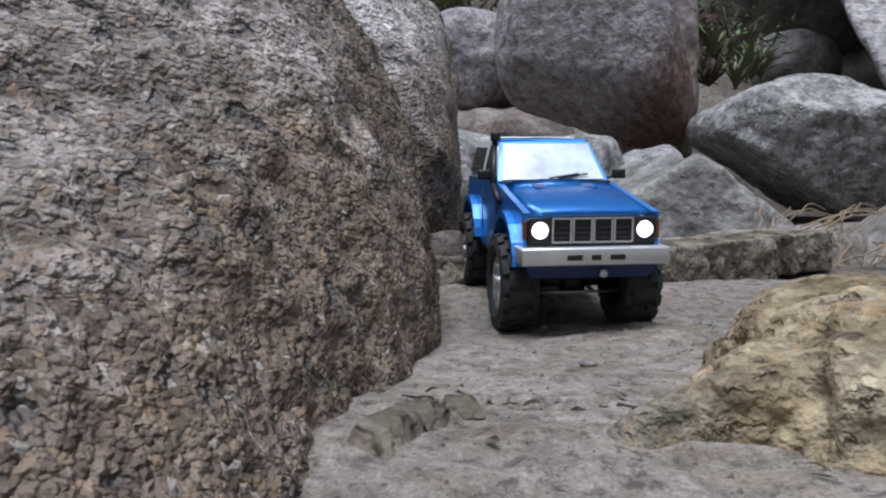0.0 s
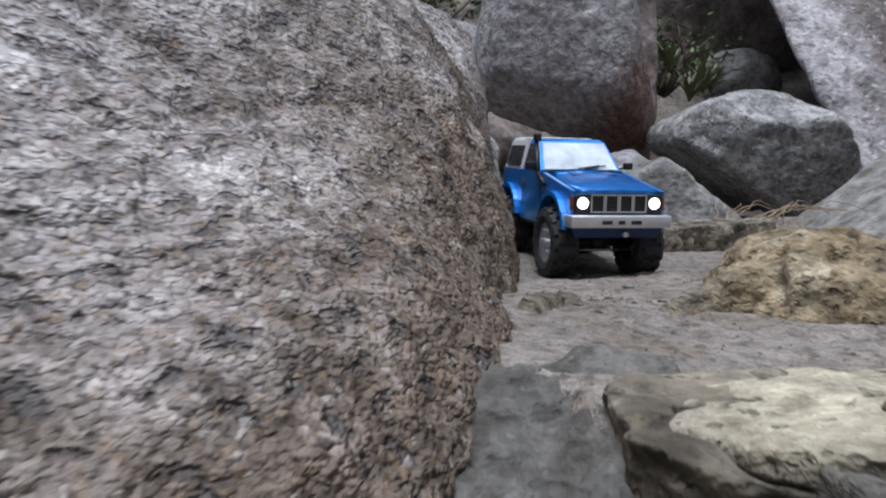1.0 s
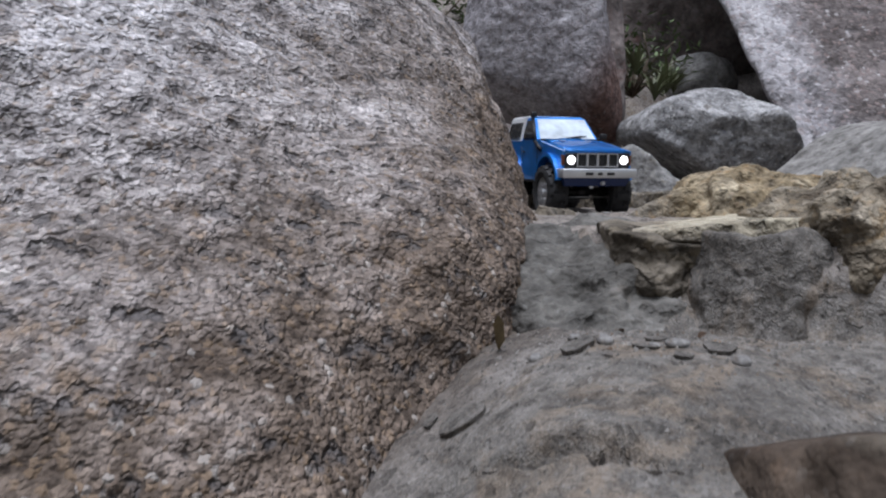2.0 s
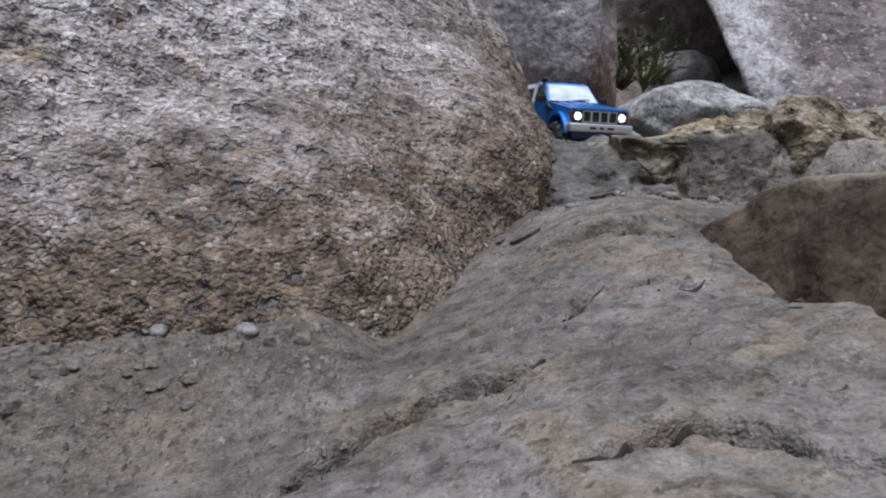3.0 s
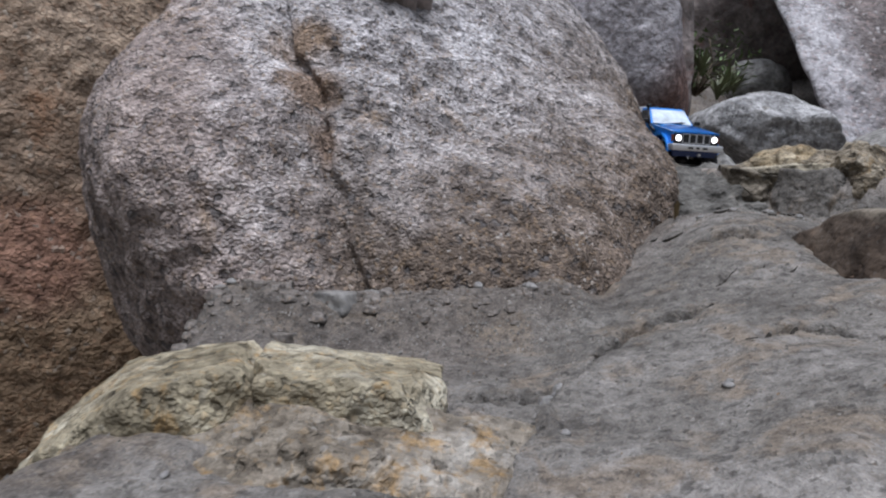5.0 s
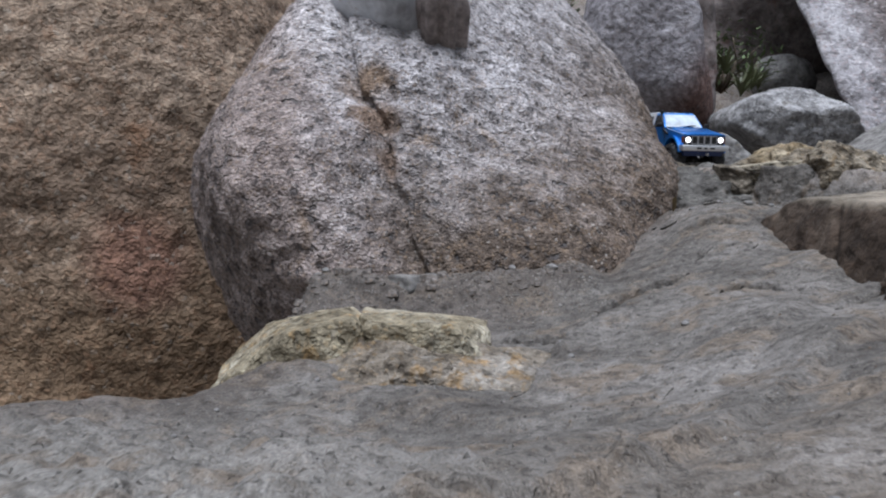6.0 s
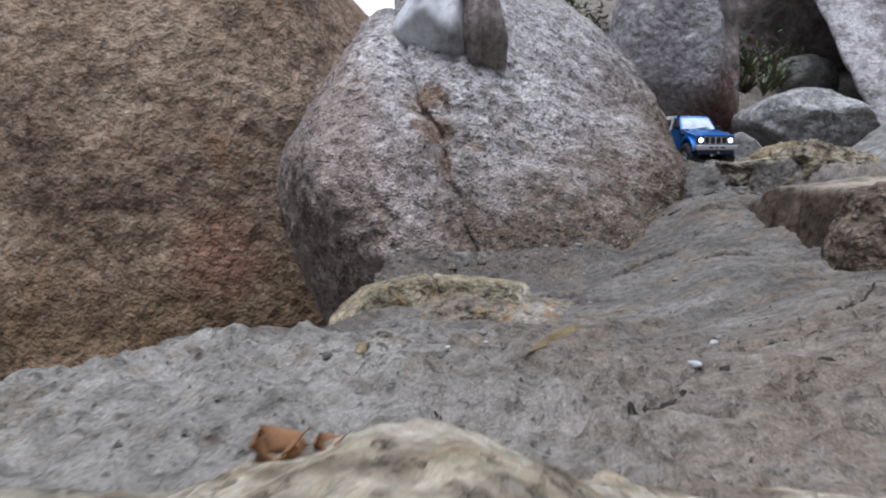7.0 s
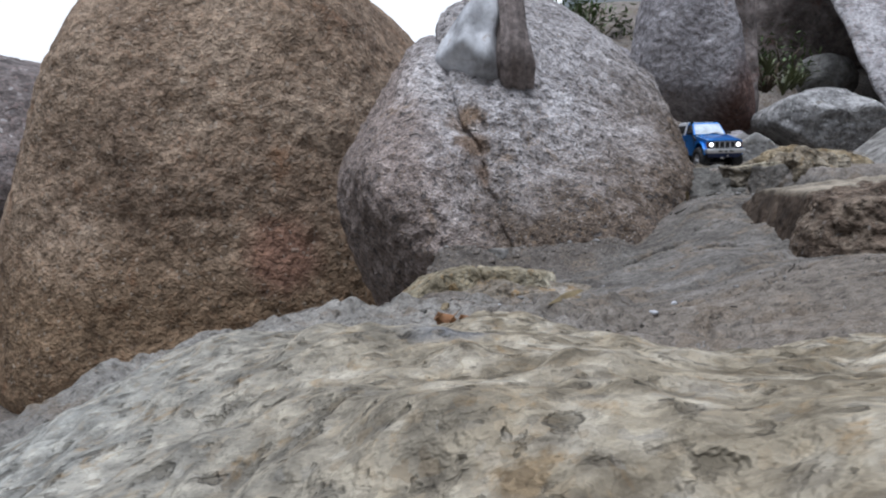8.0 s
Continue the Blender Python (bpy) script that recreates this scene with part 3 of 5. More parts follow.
tagged(boulder("boulder", (3.6, 2.9, 0.9), box_planes(0.6, 0.6, 0.9), DUSK_ROCK, level=6, sharp=7, lumps=0.04, lump_size=0.4, seed=58),
    "shaded grey boulder beside the pale one", "boulder", "back boulders")
tagged(boulder("rock", (0.19, 0.36, 0.40), [
    ((-0.25, 0.1, 0.96), 0.072), ((-0.62, 0.45, 0.64), 0.088), ((-0.95, -0.1, 0.3), 0.15), ((-0.5, -0.8, 0.33), 0.118), ((0.05, -0.9, 0.43), 0.098), ((0.0, -0.55, 0.83), 0.085), ((0.4, -0.85, 0.3), 0.12), ((1, -0.1, 0.2), 0.17), ((0.3, 0.2, 0.93), 0.075), ((-0.2, 1, 0.3), 0.11), ((0.7, 0.7, 0.3), 0.14), ((0, 0, -1), 0.05)],
    OCHRE_ROCK, level=7, sharp=26, lumps=0.014, lump_size=0.06, fine=0.006, fine_size=0.025, seed=61, focus=(-0.3, -0.35, 0.2)),
    "ochre yellow rough rock lying on the slab", "rock", "loose rocks")
tagged(boulder("rock", (0.084, 0.002, 0.407), [
    ((-0.33, 0, 0.94), 0.05), ((0.42, 0.05, 0.91), 0.044), ((-0.1, -0.97, -0.15), 0.05), ((0.45, -0.85, -0.1), 0.055), ((1, -0.2, 0.1), 0.078), ((-1, -0.2, -0.2), 0.052), ((0, 1, 0.1), 0.06), ((0, 0, -1), 0.04), ((0.1, -0.75, 0.65), 0.052)],
    CRUMB_ROCK, level=7, sharp=16, lumps=0.011, lump_size=0.03, fine=0.005, fine_size=0.016, seed=63),
    "crumbly brown peaked rock at the slab edge", "rock", "loose rocks")
tagged(boulder("rock", (0.010, 0.018, 0.38), [
    ((-0.12, -0.02, 0.98), 0.047), ((1, -0.25, 0.06), 0.032), ((0.03, -1, 0.22), 0.046), ((-0.75, -0.6, 0.28), 0.043), ((0.72, -0.1, 0.7), 0.058), ((-1, 0, 0.25), 0.045), ((0, 1, 0), 0.05), ((0, 0, -1), 0.07), ((0.05, -0.75, 0.68), 0.056)],
    GROUND_ROCK, level=7, sharp=60, lumps=0.003, lump_size=0.03, fine=0.003, fine_size=0.018, seed=64),
    "smooth grey round-cornered block under the slab edge", "rock", "loose rocks")
tagged(boulder("rock", (-0.028, 0.068, 0.406), [
    ((0.0, -0.1, 1), 0.017), ((-0.2, -0.95, -0.1), 0.047), ((-0.7, -0.6, 0.2), 0.045), ((0.3, -1, 0.1), 0.055), ((-1, 0.2, 0.2), 0.05), ((1, 0, 0), 0.06), ((0, 1, 0), 0.06), ((0, 0, -1), 0.04), ((-0.2, -0.8, -0.5), 0.052)],
    LEDGE_ROCK, level=7, sharp=24, lumps=0.007, lump_size=0.045, fine=0.004, fine_size=0.018, seed=70),
    "thin brown-grey broken layer under the slab's pale lip", "rock", "loose rocks")
tagged(boulder("rock", (-0.088, 0.08, 0.348), [((0.05, -0.35, 1), 0.05), ((-0.6, -0.4, 0.75), 0.055), ((0.25, -0.75, 0.66), 0.07), ((1, 0.1, 0.1), 0.08), ((0, 1, 0), 0.085), ((-1, 0, 0), 0.06), ((0, -1, 0), 0.11), ((0, 0, -1), 0.05)], SLATE_ROCK, level=7, sharp=18, lumps=0.012, lump_size=0.045, fine=0.005, fine_size=0.018, seed=68),
    "dark grey rough rock leaning below the slab edge", "rock", "loose rocks")
tagged(boulder("rock", (0.052, 0.055, 0.424), [((-0.10, 0.05, 1), 0.011), ((-0.9, -0.5, 0.25), 0.085), ((-0.45, -0.9, 0.2), 0.06), ((0.4, -1, 0.1), 0.066), ((1, -0.1, 0), 0.12), ((0.2, 1, 0), 0.07), ((-1, 0.7, 0), 0.115), ((0, 0, -1), 0.007)],
    LIP_ROCK, level=7, sharp=26, lumps=0.007, lump_size=0.04, fine=0.005, fine_size=0.02, seed=62),
    "stone plate at the slab's broken edge, its top painted sunlit cream", "rock", "loose rocks")
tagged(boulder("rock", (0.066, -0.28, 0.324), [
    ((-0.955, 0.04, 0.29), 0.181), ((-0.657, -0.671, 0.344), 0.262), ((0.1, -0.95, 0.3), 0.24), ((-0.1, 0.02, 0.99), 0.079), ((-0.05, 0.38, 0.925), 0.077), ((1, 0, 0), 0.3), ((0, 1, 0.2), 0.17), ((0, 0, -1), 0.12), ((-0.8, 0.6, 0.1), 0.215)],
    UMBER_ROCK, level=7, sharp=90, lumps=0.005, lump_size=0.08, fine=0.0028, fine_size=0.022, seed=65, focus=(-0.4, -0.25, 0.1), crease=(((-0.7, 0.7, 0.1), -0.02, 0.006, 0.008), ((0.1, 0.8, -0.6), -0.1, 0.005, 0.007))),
    "umber broken angular rock, shaded sides and lit top edge put in its colour", "rock", "loose rocks")
tagged(boulder("rock", (-0.03, -0.53, 0.33), [
    ((-0.95, 0.12, 0.27), 0.112), ((-0.72, -0.62, 0.3), 0.118), ((-0.2, -0.95, 0.2), 0.11), ((-0.1, -0.03, 1), 0.065), ((-0.6, 0.0, 0.8), 0.113), ((-0.25, 0.96, 0.1), 0.085), ((1, 0, 0), 0.16), ((0, 0, -1), 0.07)],
    RUST_ROCK, level=7, sharp=30, lumps=0.007, lump_size=0.05, fine=0.005, fine_size=0.018, seed=66),
    "rusty brown crusted rock beside the dark umber one", "rock", "loose rocks")
tagged(boulder("rock", (-0.585, -0.455, 0.226), [
    ((0.10, 0.10, 1), 0.050), ((-0.25, 0.05, 0.97), 0.058), ((0.06, -1, 0.30), 0.048), ((-0.617, -0.1, 0.776), 0.082), ((1, 0, -0.3), 0.094), ((0, 1, 0.2), 0.1), ((0, 0, -1), 0.09), ((-1, 0, 0), 0.15), ((-0.5, -0.8, 0.3), 0.085), ((0.68, -0.27, 0.68), 0.088)],
    TAN_ROCK, level=7, sharp=34, lumps=0.004, lump_size=0.05, fine=0.003, fine_size=0.02, seed=67, focus=(0, -0.4, 0.2), crease=(((1, 0.0, 0.2), -0.022, 0.0035, 0.014), ((1, 0.0, 0.2), -0.010, 0.03, 0.004), ((0.2, -0.3, 1), -0.006, 0.003, 0.006))),
    "flat yellow-tan lichen-stained rock with a dark crack", "rock", "loose rocks")
tagged(boulder("rock", (-0.552, -0.515, 0.229), [
    ((0.12, -0.25, 1), 0.024), ((-0.2, -0.4, 0.9), 0.026), ((0.9, 0, 0.6), 0.115), ((-1, 0, 0.5), 0.13), ((0.05, -1, 0.45), 0.035), ((0.5, -0.85, 0.4), 0.07), ((-0.5, -0.85, 0.4), 0.075), ((0, 1, 0.2), 0.05), ((0, 0, -1), 0.04)],
    APRON_ROCK, level=7, sharp=18, lumps=0.007, lump_size=0.035, fine=0.004, fine_size=0.014, seed=69, focus=(0, -0.3, 0.5)),
    "ochre-stained pale low stone along the tan rock's foot", "rock", "loose rocks")
tagged(boulder("rock", (-0.493, -1.362, 0.141), facets(
    0.220, 0.269, 0.326, 0.313, 0.326, 0.372, 0.421, 0.381, 0.299, 0.408, 0.486, 0.441, 0.355, 0.405, 0.498, 0.475, 0.372, 0.378, 0.473, 0.473, 0.374, 0.339, 0.413, 0.426, 0.348, 0.285, 0.315, 0.319, 0.257, 0.200),
    CREAM_ROCK, level=8, sharp=16, lumps=0.0055, lump_size=0.06, fine=0.0026, fine_size=0.018, seed=71, focus=(0, 0, 0.5),
    bulges=(((-0.9, -1.2, 0.28), 0.2, -0.03), ((-0.25, -1.25, 0.36), 0.12, -0.012), ((-0.569, -1.40, 0.386), 0.03, -0.006), ((-0.565, -1.22, 0.345), 0.045, 0.016), ((-0.485, -1.22, 0.335), 0.045, -0.026), ((-0.37, -1.2, 0.34), 0.08, 0.024), ((-0.74, -1.2, 0.335), 0.06, 0.012), ((-0.64, -1.2, 0.34), 0.025, -0.006))),
    "pale cream rounded rock close to the ground", "rock", "loose rocks")

for k, (x, y, rx, rz, turn) in enumerate(((-0.05, 0.785, 0.075, 0.034, 20), (0.07, 0.835, 0.075, 0.032, 24), (0.195, 0.905, 0.085, 0.032, 32), (0.325, 0.995, 0.085, 0.03, 35), (0.45, 1.085, 0.075, 0.027, 37))):
    top = float(ground_height(np.array([x]), np.array([y + 0.05]))[0])
    tagged(boulder("ledge_stone", (x, y, top - rz + 0.007), [((0, 0.03, 1), rz), ((0, -1, 0.12), 0.05), ((0, 1, 0), 0.06), ((1, 0, 0), rx), ((-1, 0, 0), rx), ((0, 0, -1), rz), ((0, -0.75, 0.66), 0.058)], LEDGE_ROCK, level=6, sharp=26, lumps=0.006, lump_size=0.05, fine=0.005, fine_size=0.022, seed=90 + k, turn=(0, 0, turn)),
        "rough brown stone in the low ledge behind the slab", "rock", "ledge stones")


def rock_flake(x, y, rx, ry, thick, turn, seed, rise=0.0, label="thin grey rock flake with an undercut edge lying on bedrock"):
    """A flat broken plate that follows the slope; its edges are undercut."""
    h = 0.02
    q = ground_height(np.array([x, x + h, x - h, x, x]), np.array([y, y, y, y + h, y - h]))
    n = Vector((-(q[1] - q[2]) / (2 * h), -(q[3] - q[4]) / (2 * h), 1)).normalized()
    rnd = random.Random(seed)
    planes = [((0, 0, 1), thick), ((0, 0, -1), thick)]
    for k in range(9):
        a = 2 * math.pi * (k + rnd.uniform(-0.3, 0.3)) / 9
        c, s = math.cos(a), math.sin(a)
        planes.append(((c, s, -0.4), rnd.uniform(0.8, 1.15) * math.hypot(rx * c, ry * s) / 1.08))
    ob = boulder("rock_flake", (0, 0, 0), planes, GROUND_ROCK, level=6, sharp=40, lumps=min(0.25 * thick, 0.0018), lump_size=0.03, fine=0.1 * thick, fine_size=0.012, seed=seed)
    ob.matrix_basis = Matrix.Translation((x, y, float(q[0]) + rise)) @ n.to_track_quat("Z", "Y").to_matrix().to_4x4() @ Matrix.Rotation(radians(turn), 4, "Z")
    return tagged(ob, label, "rock flake", "rock flakes")


for k, (x, y, r) in enumerate(((-0.10, -0.06, 0.007), (-0.085, -0.04, 0.006), (-0.065, -0.075, 0.006), (-0.12, -0.02, 0.005), (-0.05, -0.03, 0.005), (-0.135, -0.055, 0.007), (-0.09, -0.085, 0.005), (-0.20, -0.08, 0.008), (-0.215, -0.06, 0.005))):
    rock_flake(x, y, (1.0 + 0.5 * (k % 3)) * r, (0.6 + 0.2 * (k % 4)) * r, (0.35 + 0.1 * (k % 3)) * r, 67 * k, 400 + k, -0.1 * r, "small dark stone chip among debris on the terrace")

for x, y, l, w, h, turn, seed in ((-0.06, 0.305, 0.018, 0.008, 0.006, 62, 301), (-0.048, 0.325, 0.012, 0.007, 0.005, 40, 302), (-0.03, 0.34, 0.008, 0.006, 0.004, 10, 303)):
    z = float(ground_height(np.array([x]), np.array([y]))[0])
    tagged(boulder("rock", (x, y, z + 0.3 * h), [((0.1, -0.2, 1), h), ((1, 0.2, 0.3), l), ((-1, 0.1, 0.3), 0.9 * l), ((0, 1, 0.5), w), ((0.1, -1, 0.5), w), ((0, 0, -1), h)], LEDGE_ROCK, level=5, sharp=16, lumps=0.15 * h, lump_size=0.015, fine=0.08 * h, fine_size=0.006, seed=seed, turn=(0, 0, turn)),
        "brown wedge-shaped stone at the foot of the boulder", "rock", "loose rocks")

# ---- toy truck ----
# body blue darkened so the valance carries the bumper's shade in its colour
SHADED_PAINT = plain("shadow_blue_plastic", (0.006, 0.025, 0.11), rough=0.4)
PAINT = plain("blue_paint", (0.014, 0.24, 0.74), rough=0.36, metal=0.35, spec=0.6, coat=0.7, vary=0.15, scale=60)
WHITE = plain("white_plastic", (0.72, 0.73, 0.74), rough=0.4, vary=0.05)
CHROME = plain("silver_plastic", (0.62, 0.63, 0.65), rough=0.3, metal=0.55, vary=0.08)
BLACK = plain("black_plastic", (0.012, 0.012, 0.014), rough=0.5)
RUBBER = plain("dusty_rubber", (0.03, 0.03, 0.031), rough=0.85, vary=0.5, scale=120)
GLASS = plain("tinted_window", (0.025, 0.03, 0.035), rough=0.08, spec=0.9)
# pale base colour paints the sky's reflection onto the glass
SCREEN = plain("windscreen_sky_glare", (0.6, 0.68, 0.74), rough=0.12, spec=0.9, vary=0.25, scale=45)
LAMP = plain("lit_headlight", (1.0, 0.98, 0.95), rough=0.3, emit=3.0)
AMBER = plain("amber_lens", (0.16, 0.05, 0.025), rough=0.3)
STEEL = plain("steel_rod", (0.45, 0.45, 0.46), rough=0.35, metal=0.8)


def box(bm, c, size, bevel=0.0, turn=(0, 0, 0)):
    m = Matrix.Translation(c) @ Euler([radians(a) for a in turn]).to_matrix().to_4x4() @ Matrix.Diagonal((*size, 1))
    made = bmesh.ops.create_cube(bm, size=1.0, matrix=m)["verts"]
    if bevel:
        edges = list({e for v in made for e in v.link_edges})
        bmesh.ops.bevel(bm, geom=edges, offset=bevel, segments=2, affect="EDGES", profile=0.6)
    return bm


def rod(bm, a, b, r, seg=10, r2=None):
    a, b = Vector(a), Vector(b)
    m = Matrix.Translation((a + b) / 2) @ (b - a).to_track_quat("Z", "Y").to_matrix().to_4x4()
    bmesh.ops.create_cone(bm, cap_ends=True, segments=seg, radius1=r, radius2=r if r2 is None else r2, depth=(b - a).length, matrix=m)
    return bm


def prism(bm, outline, x0, x1):
    """An outline in y and z, thick from x0 to x1."""
    a = [bm.verts.new((x0, y, z)) for y, z in outline]
    b = [bm.verts.new((x1, y, z)) for y, z in outline]
    bm.faces.new(a)
    bm.faces.new(b[::-1])
    for i in range(len(a)):
        j = (i + 1) % len(a)
        bm.faces.new((a[j], a[i], b[i], b[j]))
    bmesh.ops.recalc_face_normals(bm, faces=bm.faces)
    return bm


def hull(bm, corners, bevel=0.0):
    made = [bm.verts.new(c) for c in corners]
    bmesh.ops.convex_hull(bm, input=made)
    if bevel:
        bmesh.ops.bevel(bm, geom=list(bm.edges), offset=bevel, segments=2, affect="EDGES")
    return bm


def arch(cy, cz, r, n=12, a0=0.0, a1=180.0):
    return [(cy + r * math.cos(radians(a0 + (a1 - a0) * i / n)), cz + r * math.sin(radians(a0 + (a1 - a0) * i / n))) for i in range(n + 1)]


AXLES = (0.0, 0.172)
TYRE_R = 0.0375
LIFT = 0.011


def build_wheel(truck, x, y):
    side = 1 if x > 0 else -1
    bm = bmesh.new()
    prof = [(-0.013, 0.022), (-0.0145, 0.0285), (-0.0135, 0.0338), (-0.009, 0.0352), (-0.0032, 0.0354), (0.0032, 0.0354), (0.009, 0.0352), (0.0135, 0.0338), (0.0145, 0.0285), (0.013, 0.022)]
    n = 48
    skew = [0, 0, 0.06, 0.04, 0.0, 0.0, 0.04, 0.06, 0, 0]
    rings = [[bm.verts.new((px, pr * math.cos(2 * math.pi * k / n + sk), pr * math.sin(2 * math.pi * k / n + sk))) for (px, pr), sk in zip(prof, skew)] for k in range(n)]
    lugs = []
    for k in range(n):
        for j in range(len(prof)):
            i = (j + 1) % len(prof)
            face = bm.faces.new((rings[k][j], rings[k][i], rings[(k + 1) % n][i], rings[(k + 1) % n][j]))
            if j in (2, 6) and k % 3 or j in (3, 5) and (k + 1) % 3 or j == 4 and k % 4 < 2:
                lugs.append(face)
    bmesh.ops.recalc_face_normals(bm, faces=bm.faces)
    for face in bmesh.ops.extrude_discrete_faces(bm, faces=lugs)["faces"]:
        for v in face.verts:
            r = math.hypot(v.co.y, v.co.z)
            v.co.y, v.co.z = v.co.y * (r + 0.0024) / r, v.co.z * (r + 0.0024) / r
    bmesh.ops.recalc_face_normals(bm, faces=bm.faces)
    wheel = new("wheel")
    wheel.parent = truck
    wheel.location = (x, y, TYRE_R)
    part("tyre", bm, RUBBER, wheel, "black chunky-treaded rubber tyre", smooth_faces=False)
    bm = bmesh.new()
    rod(bm, (side * 0.001, 0, 0), (side * 0.011, 0, 0), 0.0228, 28, 0.0218)
    rod(bm, (side * 0.011, 0, 0), (side * 0.0135, 0, 0), 0.0045, 12)
    for k in range(6):
        a = 2 * math.pi * k / 6
        c = Vector((side * 0.0114, 0.0125 * math.cos(a), 0.0125 * math.sin(a)))
        rod(bm, c, c + Vector((side * 0.0008, 0, 0)), 0.0035, 10)
    part("rim", bm, CHROME, wheel, "dull silver rim", smooth_faces=False)


def build_truck():
    truck = new("toy_truck")
    tagged(truck, "blue toy pickup with white canopy and lit headlights", "toy truck")
    for side in (1, -1):
        line = [(-0.050, 0.050), (-0.050, 0.0845), (0.046, 0.0995), (0.207, 0.0995), (0.211, 0.056)]
        line += arch(AXLES[1], 0.036, 0.0405, 12, 20, 172) + arch(AXLES[0], 0.036, 0.0405, 12, 8, 160)
        bm = prism(bmesh.new(), line, side * 0.0445, side * 0.0495)
        part("side_panel", bm, PAINT, truck, smooth_faces=False)
        for y in AXLES:
            ring = arch(y, 0.036, 0.0455, 14, 12, 168) + arch(y, 0.036, 0.0405, 14, 168, 12)
            part("fender_flare", prism(bmesh.new(), ring, side * 0.048, side * 0.0555), PAINT, truck, smooth_faces=False)
        part("door_line", box(bmesh.new(), (side * 0.0499, 0.0495, 0.073), (0.0006, 0.0008, 0.036)), BLACK, truck)
        part("door_line", box(bmesh.new(), (side * 0.0499, 0.1195, 0.073), (0.0006, 0.0008, 0.036)), BLACK, truck)
        part("door_handle", box(bmesh.new(), (side * 0.0505, 0.108, 0.083), (0.002, 0.009, 0.002), 0.0005), BLACK, truck)
        part("rocker_bar", rod(bmesh.new(), (side * 0.047, 0.045, 0.040), (side * 0.047, 0.125, 0.040), 0.0028), BLACK, truck)
    # bonnet
    bm = bmesh.new()
    rows = []
    for y, z, w in ((-0.0525, 0.0805, 0.0475), (-0.051, 0.085, 0.0485), (-0.02, 0.0900, 0.049), (0.015, 0.0955, 0.049), (0.048, 0.1005, 0.049)):
        rows.append([bm.verts.new((w * k / 4, y, z + 0.0016 * (1 - (k / 4) ** 4) - (0.0018 if abs(k) == 4 else 0) + (0.0012 if abs(k) in (0, 1) and y > -0.05 else 0))) for k in range(-4, 5)])
    for a, b in zip(rows, rows[1:]):
        for i in range(8):
            bm.faces.new((a[i], a[i + 1], b[i + 1], b[i]))
    bmesh.ops.solidify(bm, geom=list(bm.faces), thickness=-0.003)
    part("hood", bm, PAINT, truck)
    for x in (-0.018, 0.018):
        part("hood_vent", box(bmesh.new(), (x, 0.022, 0.0985), (0.014, 0.016, 0.0012), 0.0004, (8.5, 0, 0)), plain("dark_blue_recess", (0.006, 0.05, 0.2), rough=0.3), truck)
    part("cowl", box(bmesh.new(), (0, 0.0525, 0.0985), (0.094, 0.012, 0.006), 0.001), BLACK, truck)
    part("body_floor", box(bmesh.new(), (0, 0.08, 0.060), (0.089, 0.25, 0.012)), BLACK, truck)
    # cab and canopy
    cab = part("cab", hull(bmesh.new(), [(s * 0.0485, y, 0.0925) for s in (1, -1) for y in (0.052, 0.124)] + [(s * 0.040, y, 0.1285) for s in (1, -1) for y in (0.089, 0.124)] + [(s * 0.036, y, 0.1305) for s in (1, -1) for y in (0.094, 0.124)], 0.0012), PAINT, truck, smooth_faces=False)
    part("windscreen", hull(bmesh.new(), [(s * 0.0435, 0.0545, 0.0965) for s in (1, -1)] + [(s * 0.0375, 0.0845, 0.1262) for s in (1, -1)] + [(s * 0.0435, 0.0575, 0.0965) for s in (1, -1)] + [(s * 0.0375, 0.0875, 0.1262) for s in (1, -1)]), SCREEN, cab, "windscreen coloured pale as reflected sky", smooth_faces=False)
    for s in (1, -1):
        part("side_window", hull(bmesh.new(), [(s * x, y, z) for x0, y, z in ((0.0482, 0.064, 0.097), (0.0482, 0.117, 0.097), (0.0414, 0.117, 0.1245), (0.0414, 0.0905, 0.1245)) for x in (x0 - 0.002, x0 + 0.0012)]), GLASS, cab, smooth_faces=False)
        part("wiper", rod(bmesh.new(), (s * 0.004, 0.0535, 0.0975), (s * 0.004 + 0.026, 0.0565, 0.1010), 0.0007, 6), BLACK, cab)
    canopy = part("canopy", hull(bmesh.new(), [(s * 0.0485, y, 0.0925) for s in (1, -1) for y in (0.1255, 0.208)] + [(s * 0.0405, y, 0.1305) for s in (1, -1) for y in (0.1255, 0.198)] + [(s * 0.036, y, 0.1325) for s in (1, -1) for y in (0.128, 0.195)], 0.0014), WHITE, truck, "white hard canopy", smooth_faces=False)
    for s in (1, -1):
        part("canopy_window", hull(bmesh.new(), [(s * x, y, z) for x0, y, z in ((0.0478, 0.136, 0.0985), (0.0478, 0.198, 0.0985), (0.0424, 0.192, 0.1225), (0.0424, 0.136, 0.1225)) for x in (x0 - 0.002, x0 + 0.0012)]), GLASS, canopy, smooth_faces=False)
    part("tailgate", box(bmesh.new(), (0, 0.2095, 0.077), (0.094, 0.004, 0.044), 0.001), PAINT, truck)
    part("rear_bumper", box(bmesh.new(), (0, 0.216, 0.053), (0.098, 0.009, 0.011), 0.0015), CHROME, truck)
    # front
    part("grille_panel", box(bmesh.new(), (0, -0.0495, 0.0715), (0.094, 0.004, 0.022), 0.0006), BLACK, truck)
